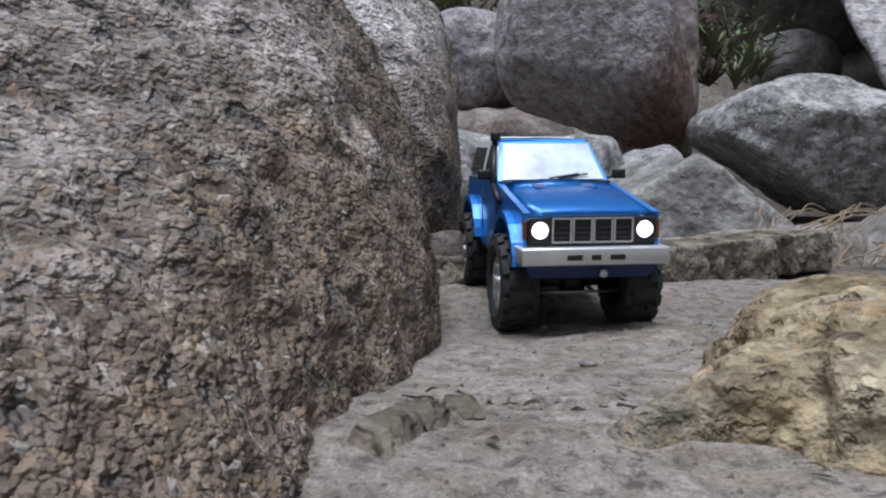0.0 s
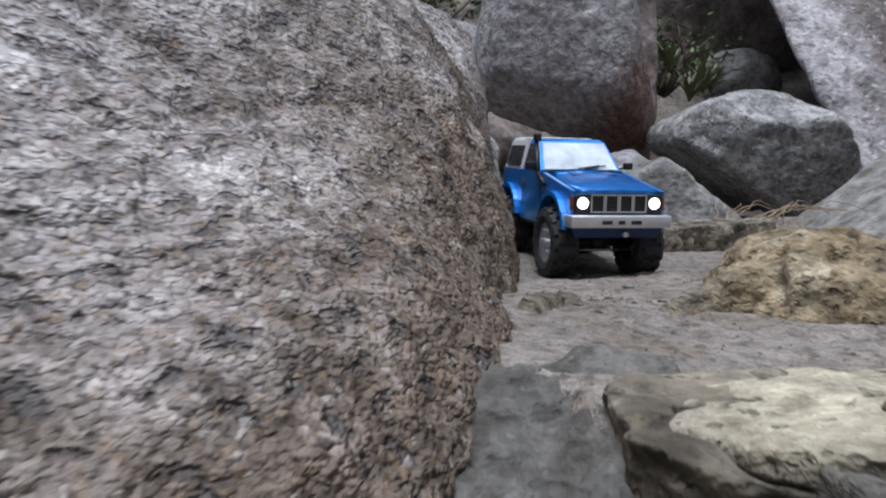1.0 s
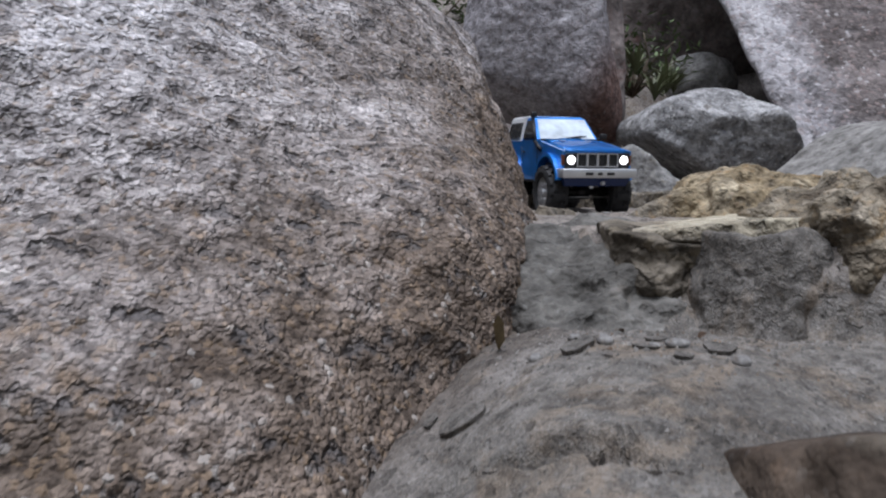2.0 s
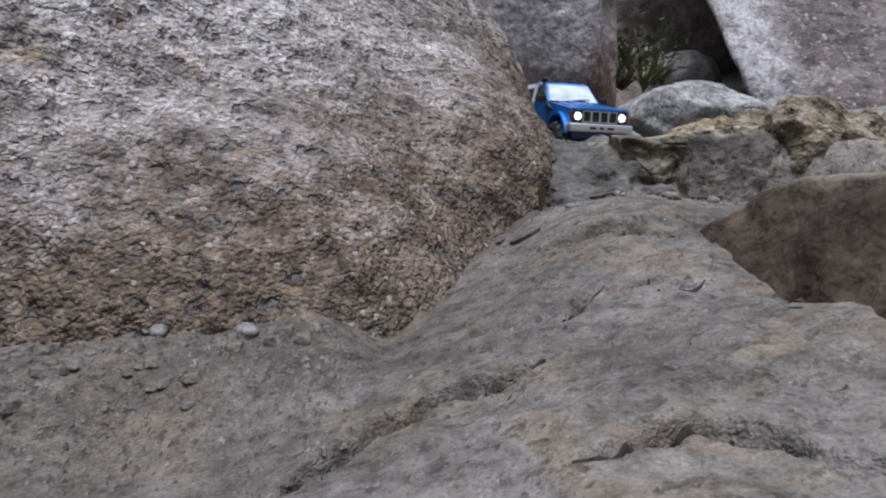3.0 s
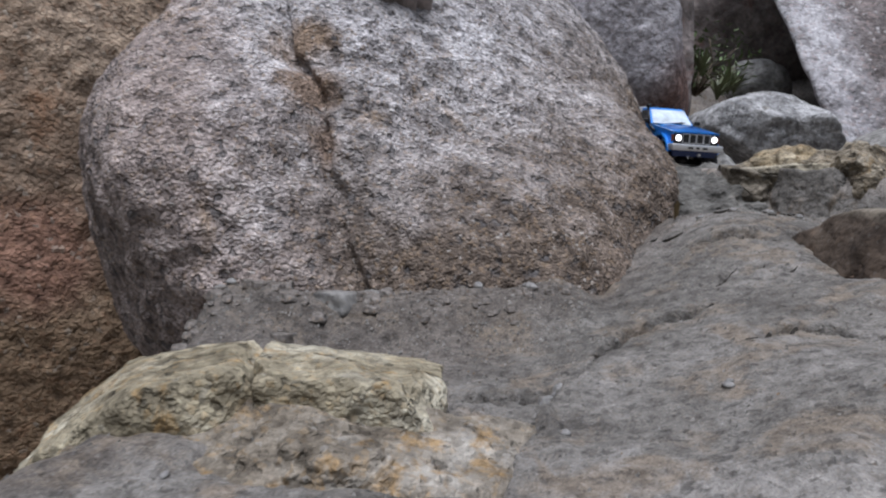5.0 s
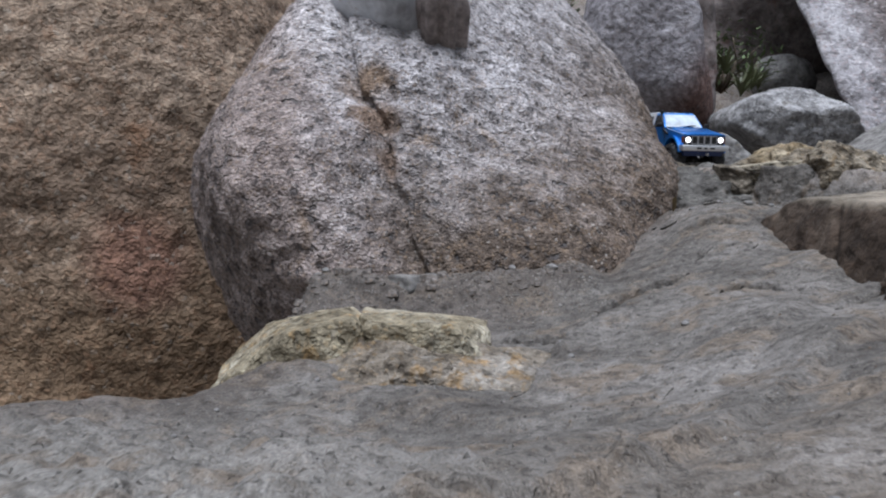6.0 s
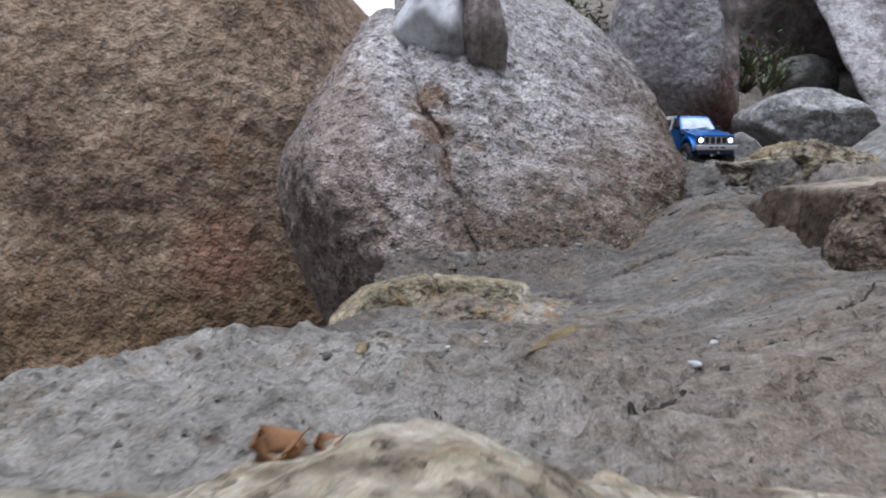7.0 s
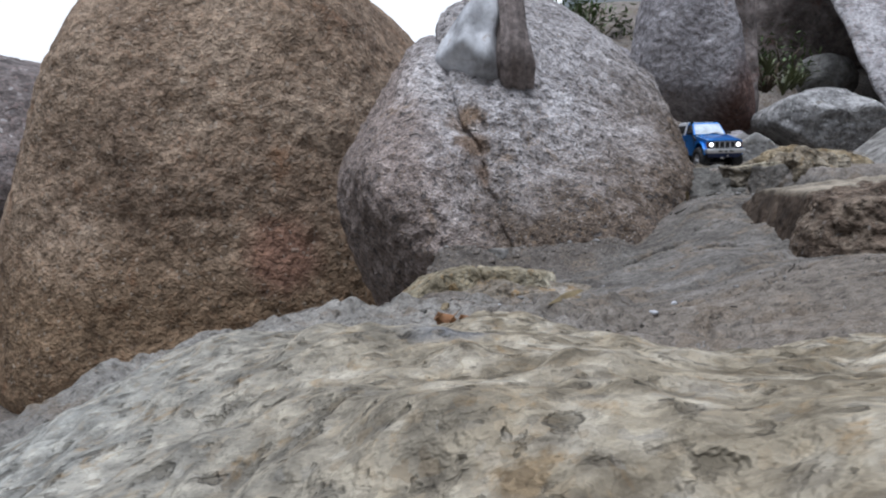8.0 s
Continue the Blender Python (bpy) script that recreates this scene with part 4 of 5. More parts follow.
    for k in range(4):
        x = -0.0225 + 0.015 * k
        bm = bmesh.new()
        for dx in (-0.0066, 0.0066):
            box(bm, (x + dx, -0.0525, 0.072), (0.0011, 0.002, 0.0180))
        for dz in (-0.0085, 0.0085):
            box(bm, (x, -0.0525, 0.072 + dz), (0.0142, 0.002, 0.0011))
        frame_ob = part("grille_frame", bm, CHROME, truck, smooth_faces=False)
        for j in range(4):
            part("grille_slat", box(bmesh.new(), (x, -0.0517, 0.0665 + 0.0036 * j), (0.012, 0.0012, 0.0009)), RUBBER, frame_ob)
    for s in (1, -1):
        lamp = part("headlight", rod(bmesh.new(), (s * 0.0382, -0.0512, 0.0722), (s * 0.0382, -0.0542, 0.0722), 0.0064, 20, 0.0054), LAMP, truck, "white headlight switched on")
        part("bezel", box(bmesh.new(), (s * 0.0382, -0.0512, 0.0722), (0.0165, 0.003, 0.0185), 0.0012), BLACK, lamp)
        part("corner_marker", box(bmesh.new(), (s * 0.0484, -0.0470, 0.0722), (0.0030, 0.008, 0.0140), 0.0008), AMBER, truck, "amber corner lens")
    bumper = part("front_bumper", box(bmesh.new(), (0, -0.0575, 0.0545), (0.107, 0.010, 0.0125), 0.0016), CHROME, truck, "silver front bumper with slots")
    for s in (1, -1):
        part("bumper_end", box(bmesh.new(), (s * 0.0515, -0.0475, 0.0545), (0.005, 0.020, 0.0120), 0.0012), CHROME, bumper)
    for x, w in ((-0.0155, 0.011), (0.0, 0.007), (0.0155, 0.011)):
        part("bumper_slot", box(bmesh.new(), (x, -0.0623, 0.0540), (w, 0.0012, 0.0038), 0.0004), BLACK, bumper)
    part("valance", hull(bmesh.new(), [(s * 0.049, -0.055, 0.049) for s in (1, -1)] + [(s * 0.044, -0.048, 0.037) for s in (1, -1)] + [(s * 0.049, -0.040, 0.049) for s in (1, -1)] + [(s * 0.044, -0.040, 0.037) for s in (1, -1)]), SHADED_PAINT, truck, smooth_faces=False)
    part("tow_hook", rod(bmesh.new(), (0.008, -0.056, 0.041), (0.008, -0.050, 0.041), 0.003, 8), CHROME, truck)
    for s in (1, -1):
        mirror = part("mirror", box(bmesh.new(), (s * 0.0585, 0.060, 0.1005), (0.011, 0.005, 0.008), 0.0012), BLACK, truck, "black door mirror")
        part("mirror_arm", rod(bmesh.new(), (s * 0.047, 0.061, 0.0965), (s * 0.055, 0.0605, 0.099), 0.0012, 6), BLACK, mirror)
    snorkel = part("snorkel", rod(rod(bmesh.new(), (-0.0515, 0.030, 0.086), (-0.0525, 0.052, 0.098), 0.0026), (-0.0525, 0.052, 0.098), (-0.0455, 0.083, 0.134), 0.0026), BLACK, truck, "black snorkel pipe")
    part("snorkel_head", box(bmesh.new(), (-0.0455, 0.080, 0.1385), (0.008, 0.009, 0.008), 0.0018), BLACK, snorkel)
    # running gear
    for s in (1, -1):
        part("chassis_rail", box(bmesh.new(), (s * 0.017, 0.085, 0.046), (0.005, 0.27, 0.009), 0.0008), BLACK, truck)
    for y in AXLES:
        axle = part("axle", rod(bmesh.new(), (-0.040, y, TYRE_R), (0.040, y, TYRE_R), 0.005, 12), BLACK, truck)
        part("differential", rod(bmesh.new(), (-0.009, y, TYRE_R), (0.009, y, TYRE_R), 0.0105, 14), BLACK, axle)
        for s in (1, -1):
            part("shock", rod(bmesh.new(), (s * 0.028, y + 0.008, TYRE_R + 0.003), (s * 0.026, y + 0.020, 0.062), 0.0032, 10), STEEL, axle)
    part("steering_rod", rod(bmesh.new(), (-0.038, -0.016, 0.031), (0.038, -0.016, 0.031), 0.0012, 8), STEEL, truck)
    part("drive_shaft", rod(bmesh.new(), (0, 0.01, 0.037), (0, 0.165, 0.037), 0.003, 8), STEEL, truck)
    for s in (1, -1):
        part("link", rod(bmesh.new(), (s * 0.02, 0.005, 0.027), (s * 0.016, 0.075, 0.040), 0.0016, 8), STEEL, truck)
        part("link", rod(bmesh.new(), (s * 0.02, 0.167, 0.027), (s * 0.016, 0.097, 0.040), 0.0016, 8), STEEL, truck)
    part("gearbox", box(bmesh.new(), (0, 0.086, 0.043), (0.026, 0.045, 0.014), 0.002), BLACK, truck)
    for ob in truck.children:
        if ob.name.split(".")[0] not in ("axle", "steering_rod", "link", "drive_shaft"):
            ob.location.z += LIFT + (0.006 if ob.name.split(".")[0] in ("cab", "canopy", "mirror") else 0)
    for y in AXLES:
        for x in (0.047, -0.047):
            build_wheel(truck, x, y)
    return truck


truck = build_truck()
TRUCK_X, TRUCK_Y, TRUCK_TURN = 0.066, 0.595, 6.0
c, q = math.cos(radians(TRUCK_TURN)), math.sin(radians(TRUCK_TURN))
spots = np.array([(TRUCK_X + x * c - y * q, TRUCK_Y + x * q + y * c) for x in (-0.047, 0.047) for y in AXLES])
stand = ground_height(spots[:, 0], spots[:, 1])
pitch = math.degrees(math.atan2(float(stand[[1, 3]].mean() - stand[[0, 2]].mean()), AXLES[1]))
lean = math.degrees(math.atan2(float(stand[[0, 1]].mean() - stand[[2, 3]].mean()), 0.094))
truck.matrix_basis = pose(TRUCK_X, TRUCK_Y, float(stand[[0, 2]].mean()) - 0.001, pitch, lean, TRUCK_TURN)

# ---- plants, dead wood and litter ----
LEAF = plain("leaf_green", (0.075, 0.115, 0.035), rough=0.6, vary=0.5, scale=8)
BLADE = plain("strap_leaf", (0.13, 0.145, 0.07), rough=0.55, vary=0.4, scale=10)
STEM = plain("woody_stem", (0.1, 0.075, 0.05), rough=0.9, vary=0.3)
BARK = plain("grey_bark", (0.25, 0.21, 0.195), rough=0.95, vary=0.55, scale=60, bump=0.005)
PALE_WOOD = plain("bleached_wood", (0.185, 0.14, 0.072), rough=0.85, vary=0.35, scale=90, bump=0.001)
DRY = plain("dry_twig", (0.28, 0.21, 0.14), rough=0.9, vary=0.35, scale=60)
DEAD_LEAF = plain("dead_leaf", (0.1, 0.06, 0.035), rough=0.8, vary=0.4, scale=60)
RED_LEAF = plain("red_brown_leaf", (0.2, 0.095, 0.04), rough=0.8, vary=0.45, scale=150)
PEBBLE = rock("pebble_stone", (0.14, 0.135, 0.125), (0.22, 0.212, 0.2), (0.32, 0.31, 0.295), patch=20, crumb=400, crumbs=0.3, pit_size=0.004, pits=0.2, bump=0.5, relief=0.001)
GRIT = rock("loose_grit", (0.1, 0.09, 0.08), (0.17, 0.16, 0.145), (0.3, 0.285, 0.26), patch=60, crumb=300, crumbs=0.4, pit_size=0.004, pits=0.2, bump=0.4, relief=0.001)
SHED_ROCK = rock("smooth_pale_flake", (0.42, 0.43, 0.45), (0.5, 0.51, 0.53), (0.58, 0.585, 0.6), patch=9, crumb=120, crumbs=0.1, pit_size=0.03, pits=0.1, bump=0.4, relief=0.003, flecks=0.05)
rng = random.Random(7)


def strip(bm, points, widths, across):
    """A leaf or blade along points, folded slightly along its middle."""
    rows = []
    for p, w in zip(points, widths):
        p = Vector(p)
        rows.append([bm.verts.new(p - across * w), bm.verts.new(p - Vector((0, 0, 0.25 * w))), bm.verts.new(p + across * w)])
    for a, b in zip(rows, rows[1:]):
        for i in (0, 1):
            bm.faces.new((a[i], a[i + 1], b[i + 1], b[i]))


def tuft(at, blades, length, width, label):
    thing = new("grass_tuft")
    thing.location = at
    for _ in range(blades):
        bm = bmesh.new()
        a, lean, l = rng.uniform(0, 6.283), rng.uniform(0.25, 1.15), length * rng.uniform(0.6, 1.1)
        out = Vector((math.cos(a), math.sin(a), 0))
        pts = [out * (l * lean * t**1.4) + Vector((0, 0, l * (t - 0.55 * lean * t * t))) for t in (0, 0.25, 0.5, 0.75, 1.0)]
        strip(bm, pts, [width * q for q in (0.7, 1.0, 0.9, 0.6, 0.08)], Vector((-math.sin(a), math.cos(a), 0)))
        part("blade", bm, BLADE, thing)
    return tagged(thing, label, "grass", "plants among boulders")


def shrub(at, radius, leaves, label, leaf_size=0.035):
    thing = new("shrub")
    thing.location = at
    lb = bmesh.new()
    tips = []
    for _ in range(16):
        a, e = rng.uniform(0, 6.283), rng.uniform(0.3, 1.4)
        tip = Vector((math.cos(a) * math.cos(e), math.sin(a) * math.cos(e), math.sin(e))) * radius * rng.uniform(0.6, 1.05)
        mid = tip * 0.5 + Vector((rng.uniform(-1, 1), rng.uniform(-1, 1), 0.4)) * radius * 0.12
        part("stem", rod(rod(bmesh.new(), (0, 0, 0), mid, 0.008, 6, 0.005), mid, tip, 0.005, 6, 0.002), STEM, thing)
        tips += [(mid, tip)]
    for _ in range(leaves):
        m, t = tips[rng.randrange(len(tips))]
        p = m.lerp(t, rng.uniform(0.1, 1.15)) + Vector((rng.gauss(0, 1), rng.gauss(0, 1), rng.gauss(0, 1))) * radius * 0.15
        d = Vector((rng.gauss(0, 1), rng.gauss(0, 1), rng.gauss(0.2, 0.8))).normalized()
        side = d.cross(Vector((0.3, 0.2, 1))).normalized()
        l = leaf_size * rng.uniform(0.6, 1.4)
        strip(lb, [p, p + d * l * 0.5, p + d * l], [0.001, l * 0.17, 0.0005], side)
    tagged(part("foliage", lb, LEAF, thing), kind="stuff")
    return tagged(thing, label, "shrub", "plants among boulders")


tuft((0.93, 2.64, 0.92), 20, 0.16, 0.010, "pale strap-leaved plant growing between boulders")
tuft((1.06, 2.62, 0.84), 34, 0.20, 0.006, "yellow-green grass tuft above a grey boulder")
tuft((0.98, 2.55, 0.80), 26, 0.18, 0.007, "sparse grass tuft in the shaded gap")
tuft((1.15, 2.75, 0.86), 22, 0.17, 0.006, "yellow-green grass tuft above a grey boulder")
shrub((1.0, 2.85, 0.85), 0.32, 650, "dark leafy shrub in the gap between boulders")
shrub((0.1, 3.75, 1.25), 0.42, 900, "green bush behind the boulders", 0.05)
shrub((-0.1, 4.2, 1.2), 0.5, 900, "green bush behind the boulders", 0.05)

# tree leaning on the large boulder
trunk = new("tree_trunk")
trunk.location = (-0.53, 0.068, 0.69)
bm = bmesh.new()
n, prev = 40, None
for i in range(34):
    z = 0.03 * i - 0.12
    ring = []
    for k in range(n):
        a = 2 * math.pi * k / n
        flare = math.exp(-max(z + 0.02, 0) / 0.03) * (0.6 + 0.4 * math.sin(2 * a + 1))
        r = (0.026 + 0.010 * flare * (1 + 0.7 * math.sin(3 * a + 0.5))) * (1 + 0.13 * math.sin(5 * a + 4 * z) + 0.14 * math.sin(9 * a + 5 * z) + 0.05 * math.sin(17 * a - 9 * z))
        ring.append(bm.verts.new((r * math.cos(a) - 0.07 * max(z, 0), r * math.sin(a) + 0.2 * z + 0.9 * max(-z - 0.02, 0), z)))
    if prev:
        for k in range(n):
            bm.faces.new((prev[k], prev[(k + 1) % n], ring[(k + 1) % n], ring[k]))
    prev = ring
part("trunk", bm, BARK, trunk)
tagged(trunk, "rough grey-brown tree trunk rooted on the large boulder", "tree")
tagged(boulder("rock", (-0.605, 0.09, 0.715), [((0.1, -1, 0.1), 0.04), ((-0.8, -0.5, 0.3), 0.05), ((0.9, -0.3, 0), 0.045), ((-0.5, -0.5, -0.7), 0.06), ((0.4, -0.5, -0.8), 0.08), ((0, 0, 1), 0.14), ((-0.6, -0.2, 0.8), 0.1), ((0, 1, 0), 0.05), ((0, 0.2, -1), 0.11)], SHED_ROCK, level=6, sharp=6, lumps=0.008, lump_size=0.07, fine=0.0012, seed=81, turn=(-14, 6, 0)),
    "smooth pale grey flake of stone beside the trunk", "rock", "loose rocks")


def twig(name, points, r, material, label, category="twig", group=""):
    bm = bmesh.new()
    for i, (a, b) in enumerate(zip(points, points[1:])):
        k = 1 - 0.7 * i / len(points)
        rod(bm, a, b, r * k, 6, r * k * 0.8)
    me = bpy.data.meshes.new(name)
    bm.to_mesh(me)
    bm.free()
    me.materials.append(material)
    return tagged(new(name, me), label, category, group)


def ground_at(x, y):
    return float(ground_height(np.array([x]), np.array([y]))[0])


for k in range(30):
    x, y = rng.uniform(0.50, 0.70), rng.uniform(1.10, 1.30)
    a, l = rng.uniform(-0.3, 1.2), rng.uniform(0.07, 0.2)
    z = ground_at(x, y)
    pts = [(x + l * t * math.cos(a) + rng.gauss(0, 0.005), y + l * t * math.sin(a) + rng.gauss(0, 0.005), z + 0.004 + 0.03 * math.sin(3.1 * t) * rng.uniform(0.2, 1) + 0.02 * t) for t in (0, 0.2, 0.4, 0.6, 0.8, 1.0)]
    twig("dry_twig", pts, 0.0015, DRY, "thin dry brown twig tangled below a boulder", "twig", "dry twigs")

# bleached chip of wood on the ramp
bm = bmesh.new()
hull(bm, [(-0.021, 0, 0.0), (0.019, 0.001, 0.001), (-0.012, -0.0042, 0.001), (0.008, -0.0045, 0.002), (-0.01, 0.0045, 0.001), (0.01, 0.003, 0.002), (-0.008, -0.001, 0.0048), (0.012, 0.0, 0.0042), (0.0, 0.002, 0.005)])
me = bpy.data.meshes.new("wood_chip")
bm.to_mesh(me)
bm.free()
me.materials.append(PALE_WOOD)
chip = tagged(new("wood_chip", me), "yellow-brown splinter of wood on bare rock", "wood chip")
chip.matrix_basis = pose(-0.516, -0.988, 0.3205, 4, -1, 58) @ Matrix.Diagonal((1.7, 0.8, 0.9, 1))
chip = tagged(new("wood_chip", me), "orange-brown splinter wedged at the boulder's foot", "wood chip")
chip.matrix_basis = pose(-0.168, 0.0, ground_at(-0.168, 0.0) + 0.012, 0, 60, 75) @ Matrix.Scale(0.75, 4)


def dead_leaf(x, y, z, size, turn):
    bm = bmesh.new()
    d = Vector((math.cos(turn), math.sin(turn), 0.2))
    strip(bm, [d * size * t + Vector((0, 0, 0.15 * size * math.sin(3 * t))) for t in (0, 0.3, 0.6, 1.0)], [0.001, size * 0.22, size * 0.2, 0.0005], Vector((-math.sin(turn), math.cos(turn), 0.25)))
    bmesh.ops.solidify(bm, geom=list(bm.faces), thickness=0.0004)
    me = bpy.data.meshes.new("dead_leaf")
    bm.to_mesh(me)
    bm.free()
    me.materials.append(DEAD_LEAF)
    ob = tagged(new("dead_leaf", me), "curled dark brown dead leaf on the rock", "leaf", "dead leaves")
    ob.location = (x, y, z)
    return ob


for x, y in ((-0.045, 0.36), (-0.03, 0.375), (-0.05, 0.34), (0.0, 0.35), (0.05, 0.36), (-0.02, 0.30), (0.1, 0.27), (-0.09, 0.0), (-0.06, -0.04), (-0.11, -0.03), (-0.08, -0.07), (-0.1, 0.03), (-0.13, -0.08), (-0.03, -0.06), (0.02, -0.1), (-0.139, -0.309), (-0.1, -0.38), (-0.36, -0.36), (-0.40, -0.40), (-0.45, -0.9)):
    dead_leaf(x, y, ground_at(x, y) + 0.002, rng.uniform(0.005, 0.011), rng.uniform(0, 6.28))


def crumpled_leaf(x, y, z, size):
    """A dry leaf rolled up into a ragged open cup."""
    n, m = 22, 7
    u, v = np.meshgrid(np.linspace(0, 1, n), np.linspace(0, 1, m))
    u, v = u.ravel(), v.ravel()
    q = np.stack([u * 6, v * 3, 0 * u], 1)
    a = 5.2 * u + 0.5 * v + 0.35 * vnoise(q, 41)
    r = size * (0.42 + 0.25 * v + 0.22 * u + 0.16 * vnoise(q + 5, 42))
    h = size * (0.95 * v * (0.75 + 0.45 * vnoise(np.stack([u * 7, 0 * u, 0 * u], 1), 43)) + 0.08 * vnoise(2 * q, 44))
    verts = np.stack([1.25 * r * np.cos(a), r * np.sin(a), h - 0.1 * size], 1)
    i = np.arange(n * m).reshape(m, n)
    faces = np.stack([i[:-1, :-1], i[:-1, 1:], i[1:, 1:], i[1:, :-1]], -1).reshape(-1, 4)
    ob = mesh_object("dead_leaf", verts.tolist(), faces.tolist(), RED_LEAF)
    thick = ob.modifiers.new("thickness", "SOLIDIFY")
    thick.thickness = 0.0003
    ob.location = (x, y, z)
    return tagged(ob, "crumpled reddish brown dry leaf on the cream rock", "leaf", "dead leaves")


crumpled_leaf(-0.601, -1.213, 0.3465, 0.0068)
crumpled_leaf(-0.591, -1.212, 0.3475, 0.0038)


def pebble(x, y, size, label, material=PEBBLE):
    ob = boulder("pebble", (x, y, ground_at(x, y) + 0.25 * size), box_planes(size * rng.uniform(0.7, 1.2), size * rng.uniform(0.5, 0.9), size * rng.uniform(0.35, 0.6)), material, level=3, sharp=7, lumps=0.15 * size, lump_size=size, fine=0, seed=rng.randrange(500), turn=(0, 0, rng.uniform(0, 180)))
    return tagged(ob, label, "pebble", "pebbles")


pebble(-0.385, -0.205, 0.009, "flat pale stone at the boulder's foot")
pebble(-0.11, 0.06, 0.010, "dark rounded pebble on the terrace", GREY_ROCK)
pebble(-0.553, -0.939, 0.003, "small white pebble on the ramp")
for k in range(46):
    x, y = rng.choice(((rng.uniform(-0.16, 0.0), rng.uniform(-0.1, 0.06)), (rng.uniform(-0.75, -0.2), rng.uniform(-1.05, -0.3)), (rng.uniform(-0.7, -0.4), rng.uniform(-0.22, -0.1)), (rng.uniform(0.0, 0.4), rng.uniform(0.15, 0.6))))
    pebble(x, y, rng.uniform(0.003, 0.008) * (0.5 if y < -0.5 else 1.0), "small grey pebble lying on bare rock")

# rubble along the foot of the large boulder
RUBBLE = rock("brown_rubble_stone", (0.09, 0.078, 0.068), (0.16, 0.142, 0.125), (0.27, 0.245, 0.22), patch=30, crumb=350, crumbs=0.4, pit_size=0.005, pits=0.4, bump=0.8, relief=0.0015)


def rubble(x, y, size, label, material=RUBBLE, flat=0.45):
    """An angular broken stone, partly sunk in the earth."""
    planes = [((0.15 * rng.uniform(-1, 1), 0.15 * rng.uniform(-1, 1), 1), flat * size), ((0, 0, -1), 0.5 * size)]
    for k in range(7):
        a = 0.9 * k + rng.uniform(-0.35, 0.35)
        planes.append(((math.cos(a), math.sin(a), rng.uniform(0.0, 0.6)), size * rng.uniform(0.6, 1.1)))
    ob = boulder("rubble_stone", (x, y, ground_at(x, y) + 0.1 * flat * size), planes, material, level=4, sharp=45, lumps=0.08 * size, lump_size=0.7 * size, fine=0.03 * size, fine_size=0.2 * size, seed=rng.randrange(500))
    return tagged(ob, label, "stone", "rubble stones")


rubble(-0.565, -0.222, 0.024, "flat grey stone half sunk at the boulder's foot", BLOCK_ROCK, 0.3)
rubble(-0.536, -0.205, 0.012, "grey stone lying at the boulder's foot", BLOCK_ROCK, 0.35)
rubble(-0.392, -0.388, 0.008, "pale pinkish stone beside a crack in bedrock", PEBBLE)
rubble(-0.405, -0.397, 0.006, "pale pinkish stone beside a crack in bedrock", PEBBLE)
for k in range(140):
    x = -0.72 + 0.38 * rng.random() ** 1.7
    y = rng.gauss(-0.218 if x > -0.58 else -0.232, 0.014 if x > -0.58 else 0.026)
    rubble(x, y, rng.uniform(0.0025, 0.006) + (0.009 * rng.random() ** 3 if x < -0.5 else 0), "rough brown rubble stone at the boulder's foot")

# dark strips laid along the bedrock cracks in place of their deep shade
CRACK_SHADE = plain("dark_crack_shade", (0.04, 0.035, 0.03), rough=0.95, spec=0.1, vary=0.5, scale=300)


def crack_shade_strip(points, width, seed):
    rows, pts = [], [Vector((*q, 0)) for q in points]
    length = sum((c - a).length for a, c in zip(pts, pts[1:]))
    total = max(int(length / 0.002), 6)
    for k in range(total + 1):
        s, a = k / total * length, 0
        while a < len(pts) - 2 and s > (pts[a + 1] - pts[a]).length:
            s -= (pts[a + 1] - pts[a]).length
            a += 1
        d = (pts[a + 1] - pts[a]).normalized()
        rows.append((pts[a] + d * s, Vector((-d.y, d.x, 0)), k / total))
    here = np.array([(q.x, q.y, 0.0) for q, _, _ in rows])
    stray, thick = wander(here), 1 + 0.55 * vnoise(here / 0.011, 95) + 0.35 * vnoise(here / 0.005, seed)
    verts, faces = [], []
    for k, (q, n, u) in enumerate(rows):
        w = 0.62 * width * float(max(thick[k] - 0.45, 0.0)) * 1.5 * math.sin(math.pi * (0.04 + 0.92 * u)) ** 0.6
        c = q - Vector((*stray[k], 0))
        for side, lift in ((-1.0, -0.0012), (-0.5, 0.0009), (0.5, 0.0009), (1.0, -0.0012)):
            e = c + n * side * w
            verts.append((e.x, e.y, lift))
        if k and max(thick[k - 1 : k + 1]) > 0.45:
            a = 4 * k
            faces += [(a - 4 + j, a - 3 + j, a + 1 + j, a + j) for j in range(3)]
    z = ground_height(np.array([v[0] for v in verts]), np.array([v[1] for v in verts]))
    verts = [(x, y, lift + float(h)) for (x, y, lift), h in zip(verts, z)]
    return tagged(mesh_object("crack_shade_strip", verts, faces, CRACK_SHADE), "dark strip standing in for the shade in a bedrock crack", "soil", "soil seams")


for k, (pts, w, deep, lip) in enumerate(CRACKS):
    crack_shade_strip(pts, 0.8 * w, 700 + k)

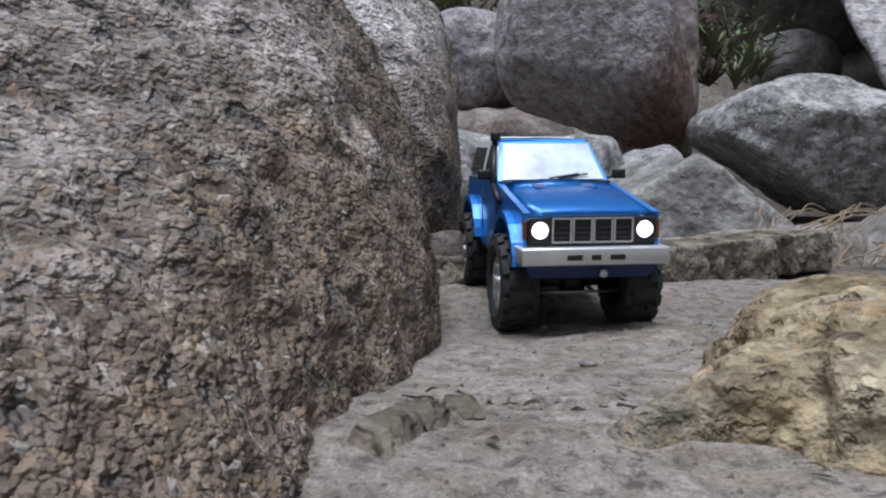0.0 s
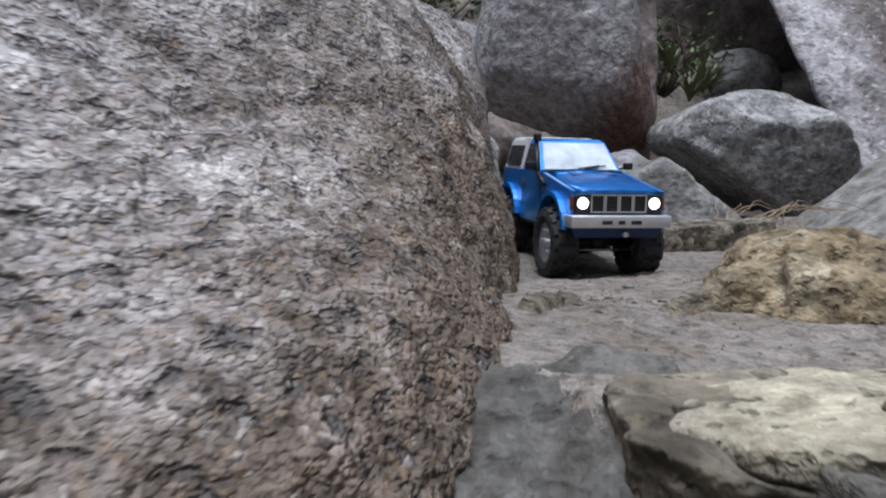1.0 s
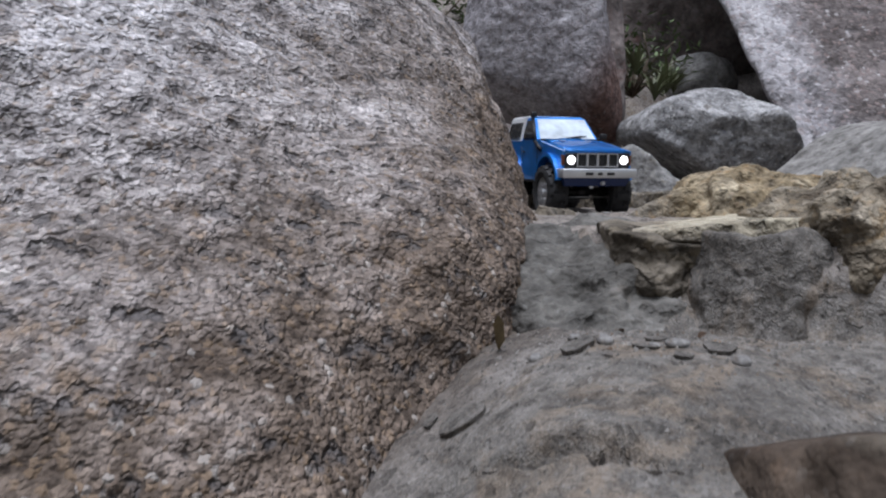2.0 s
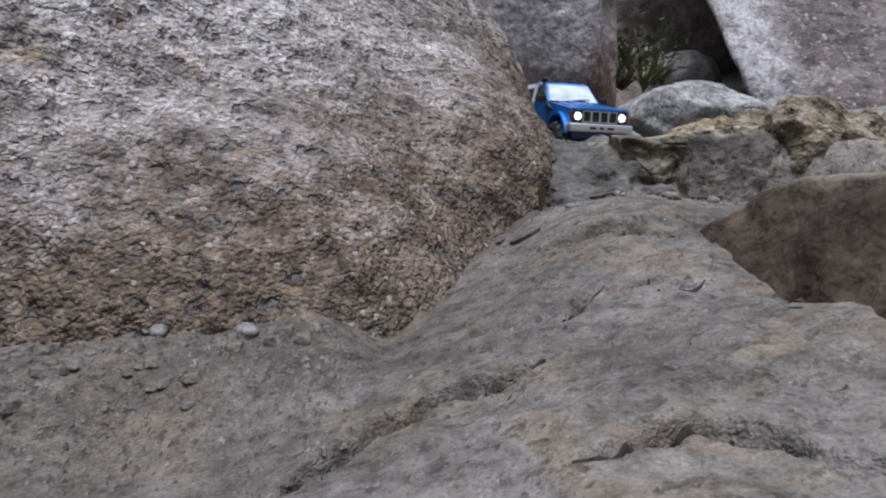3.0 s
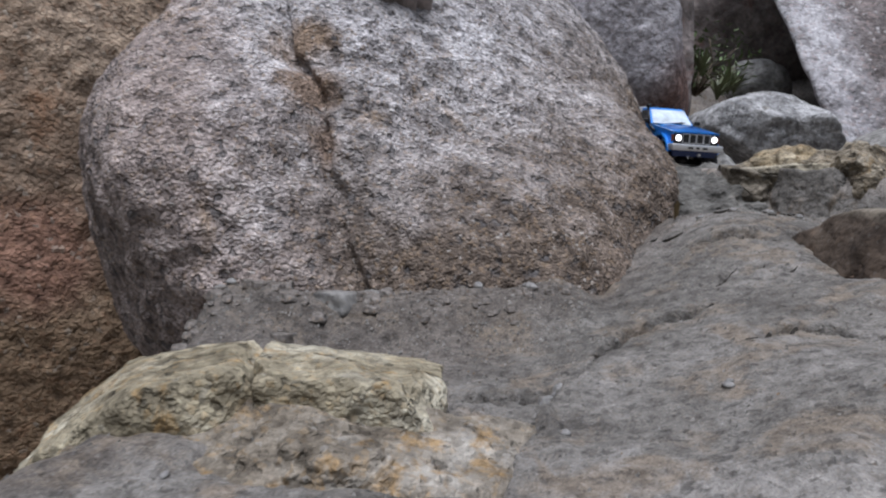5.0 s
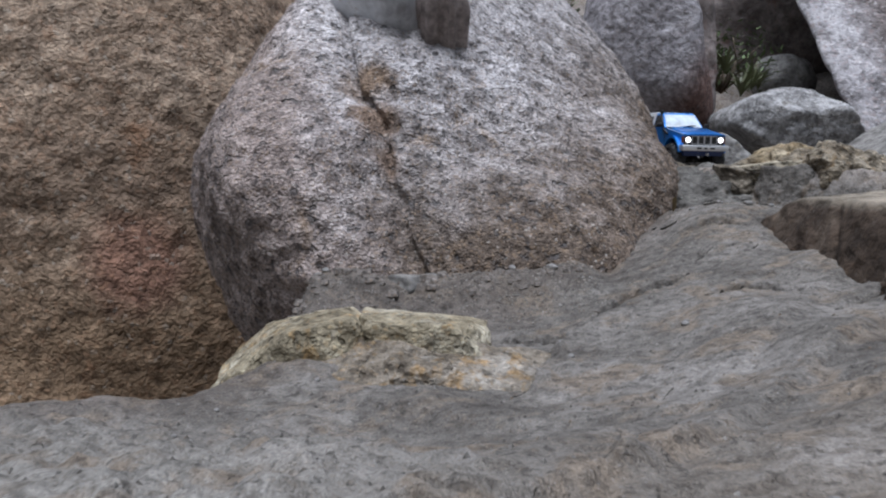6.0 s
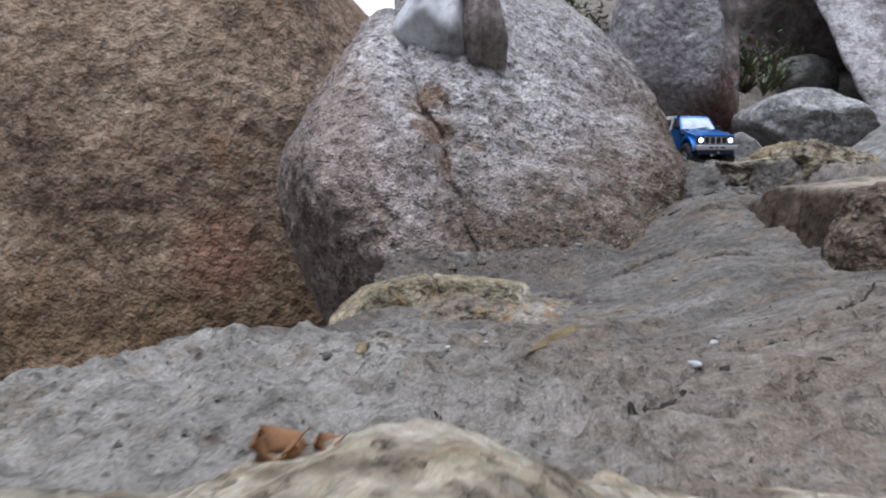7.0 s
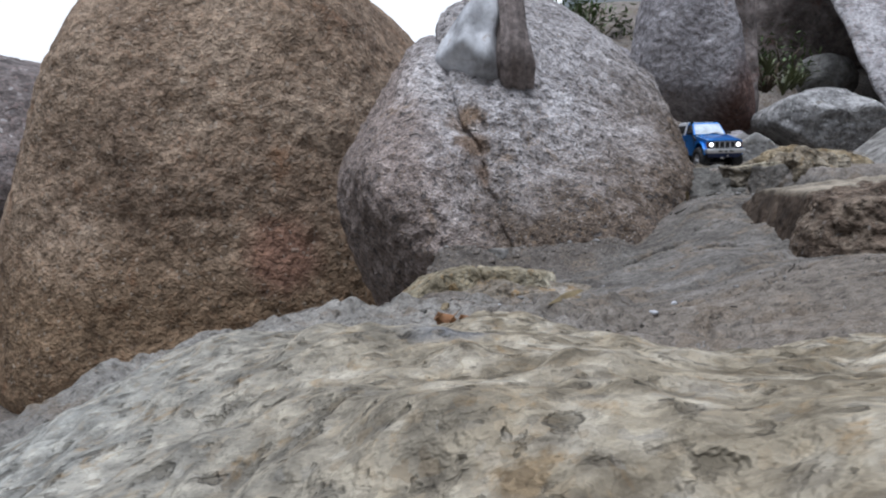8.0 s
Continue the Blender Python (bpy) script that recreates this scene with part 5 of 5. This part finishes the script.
# loose grit
verts, faces = [], []
for k in range(5600):
    u = rng.random()
    x, y = (rng.gauss(-0.08, 0.06), rng.gauss(-0.03, 0.05)) if u < 0.15 else (rng.uniform(-0.72, -0.33), rng.gauss(-0.25, 0.045)) if u < 0.45 else (rng.uniform(-0.85, -0.1), rng.uniform(-1.15, -0.15)) if u < 0.8 else (rng.uniform(-0.1, 0.5), rng.uniform(0.1, 0.8))
    s = rng.uniform(0.0008, 0.0024)
    verts.append((x, y, s))
    faces.append(rng.uniform(0, 6.28))
heights = ground_height(np.array([v[0] for v in verts]), np.array([v[1] for v in verts]))
gv, gf = [], []
for (x, y, s), a, z in zip(verts, faces, heights):
    b = len(gv)
    for k in range(3):
        gv.append((x + s * math.cos(a + 2.1 * k), y + s * math.sin(a + 2.1 * k), z - 0.2 * s))
    gv.append((x + 0.2 * s, y, z + 0.9 * s))
    gf += [(b, b + 1, b + 3), (b + 1, b + 2, b + 3), (b + 2, b, b + 3)]
tagged(mesh_object("grit", gv, gf, GRIT, shade=False), "scattered coarse sand and grit on the rock", "grit", kind="stuff")

# small stones where the ramp ends
rubble(-0.618, -0.967, 0.004, "small ochre yellow stone on bare bedrock", OCHRE_ROCK, 0.8)
for x, y, r in ((-0.414, -0.92, 0.0036), (-0.551, -0.951, 0.0016), (-0.572, -0.982, 0.0018), (-0.447, -0.991, 0.0034), (-0.46, -0.86, 0.0014)):
    pebble(x, y, r, "small white pebble on the ramp", SHED_ROCK)
for k in range(46):
    x, y = (rng.gauss(-0.412, 0.022), rng.gauss(-0.91, 0.03)) if k % 2 else (rng.gauss(-0.6, 0.025), rng.gauss(-0.96, 0.03))
    rubble(x, y, rng.uniform(0.0013, 0.0034), "small rough brown-grey stone on the ramp", RUBBLE, 0.4)
for x, y, r in ((-0.637, -0.975, 0.0032), (-0.595, -0.885, 0.0024), (-0.656, -0.955, 0.002), (-0.505, -0.79, 0.002)):
    rubble(x, y, r, "small flat dark stone on bare bedrock", SLATE_ROCK, 0.3)

# bright overcast sky low over the far distance
HAZE, hn, hl, hb = shader("overcast_haze")
hb.inputs["Base Color"].default_value = (0.8, 0.82, 0.84, 1)
hb.inputs["Emission Color"].default_value = (0.96, 0.98, 1.0, 1)
hb.inputs["Emission Strength"].default_value = 0.85
bv = [(95 * math.cos(a), 95 * math.sin(a), z) for z in (-4.0, 40.0) for a in (radians(85 + 3 * k) for k in range(20))]
bf = [(k, k + 1, k + 21, k + 20) for k in range(19)]
tagged(mesh_object("backdrop", bv, bf, HAZE), "bright white overcast sky beyond the boulders", "sky", kind="structure")
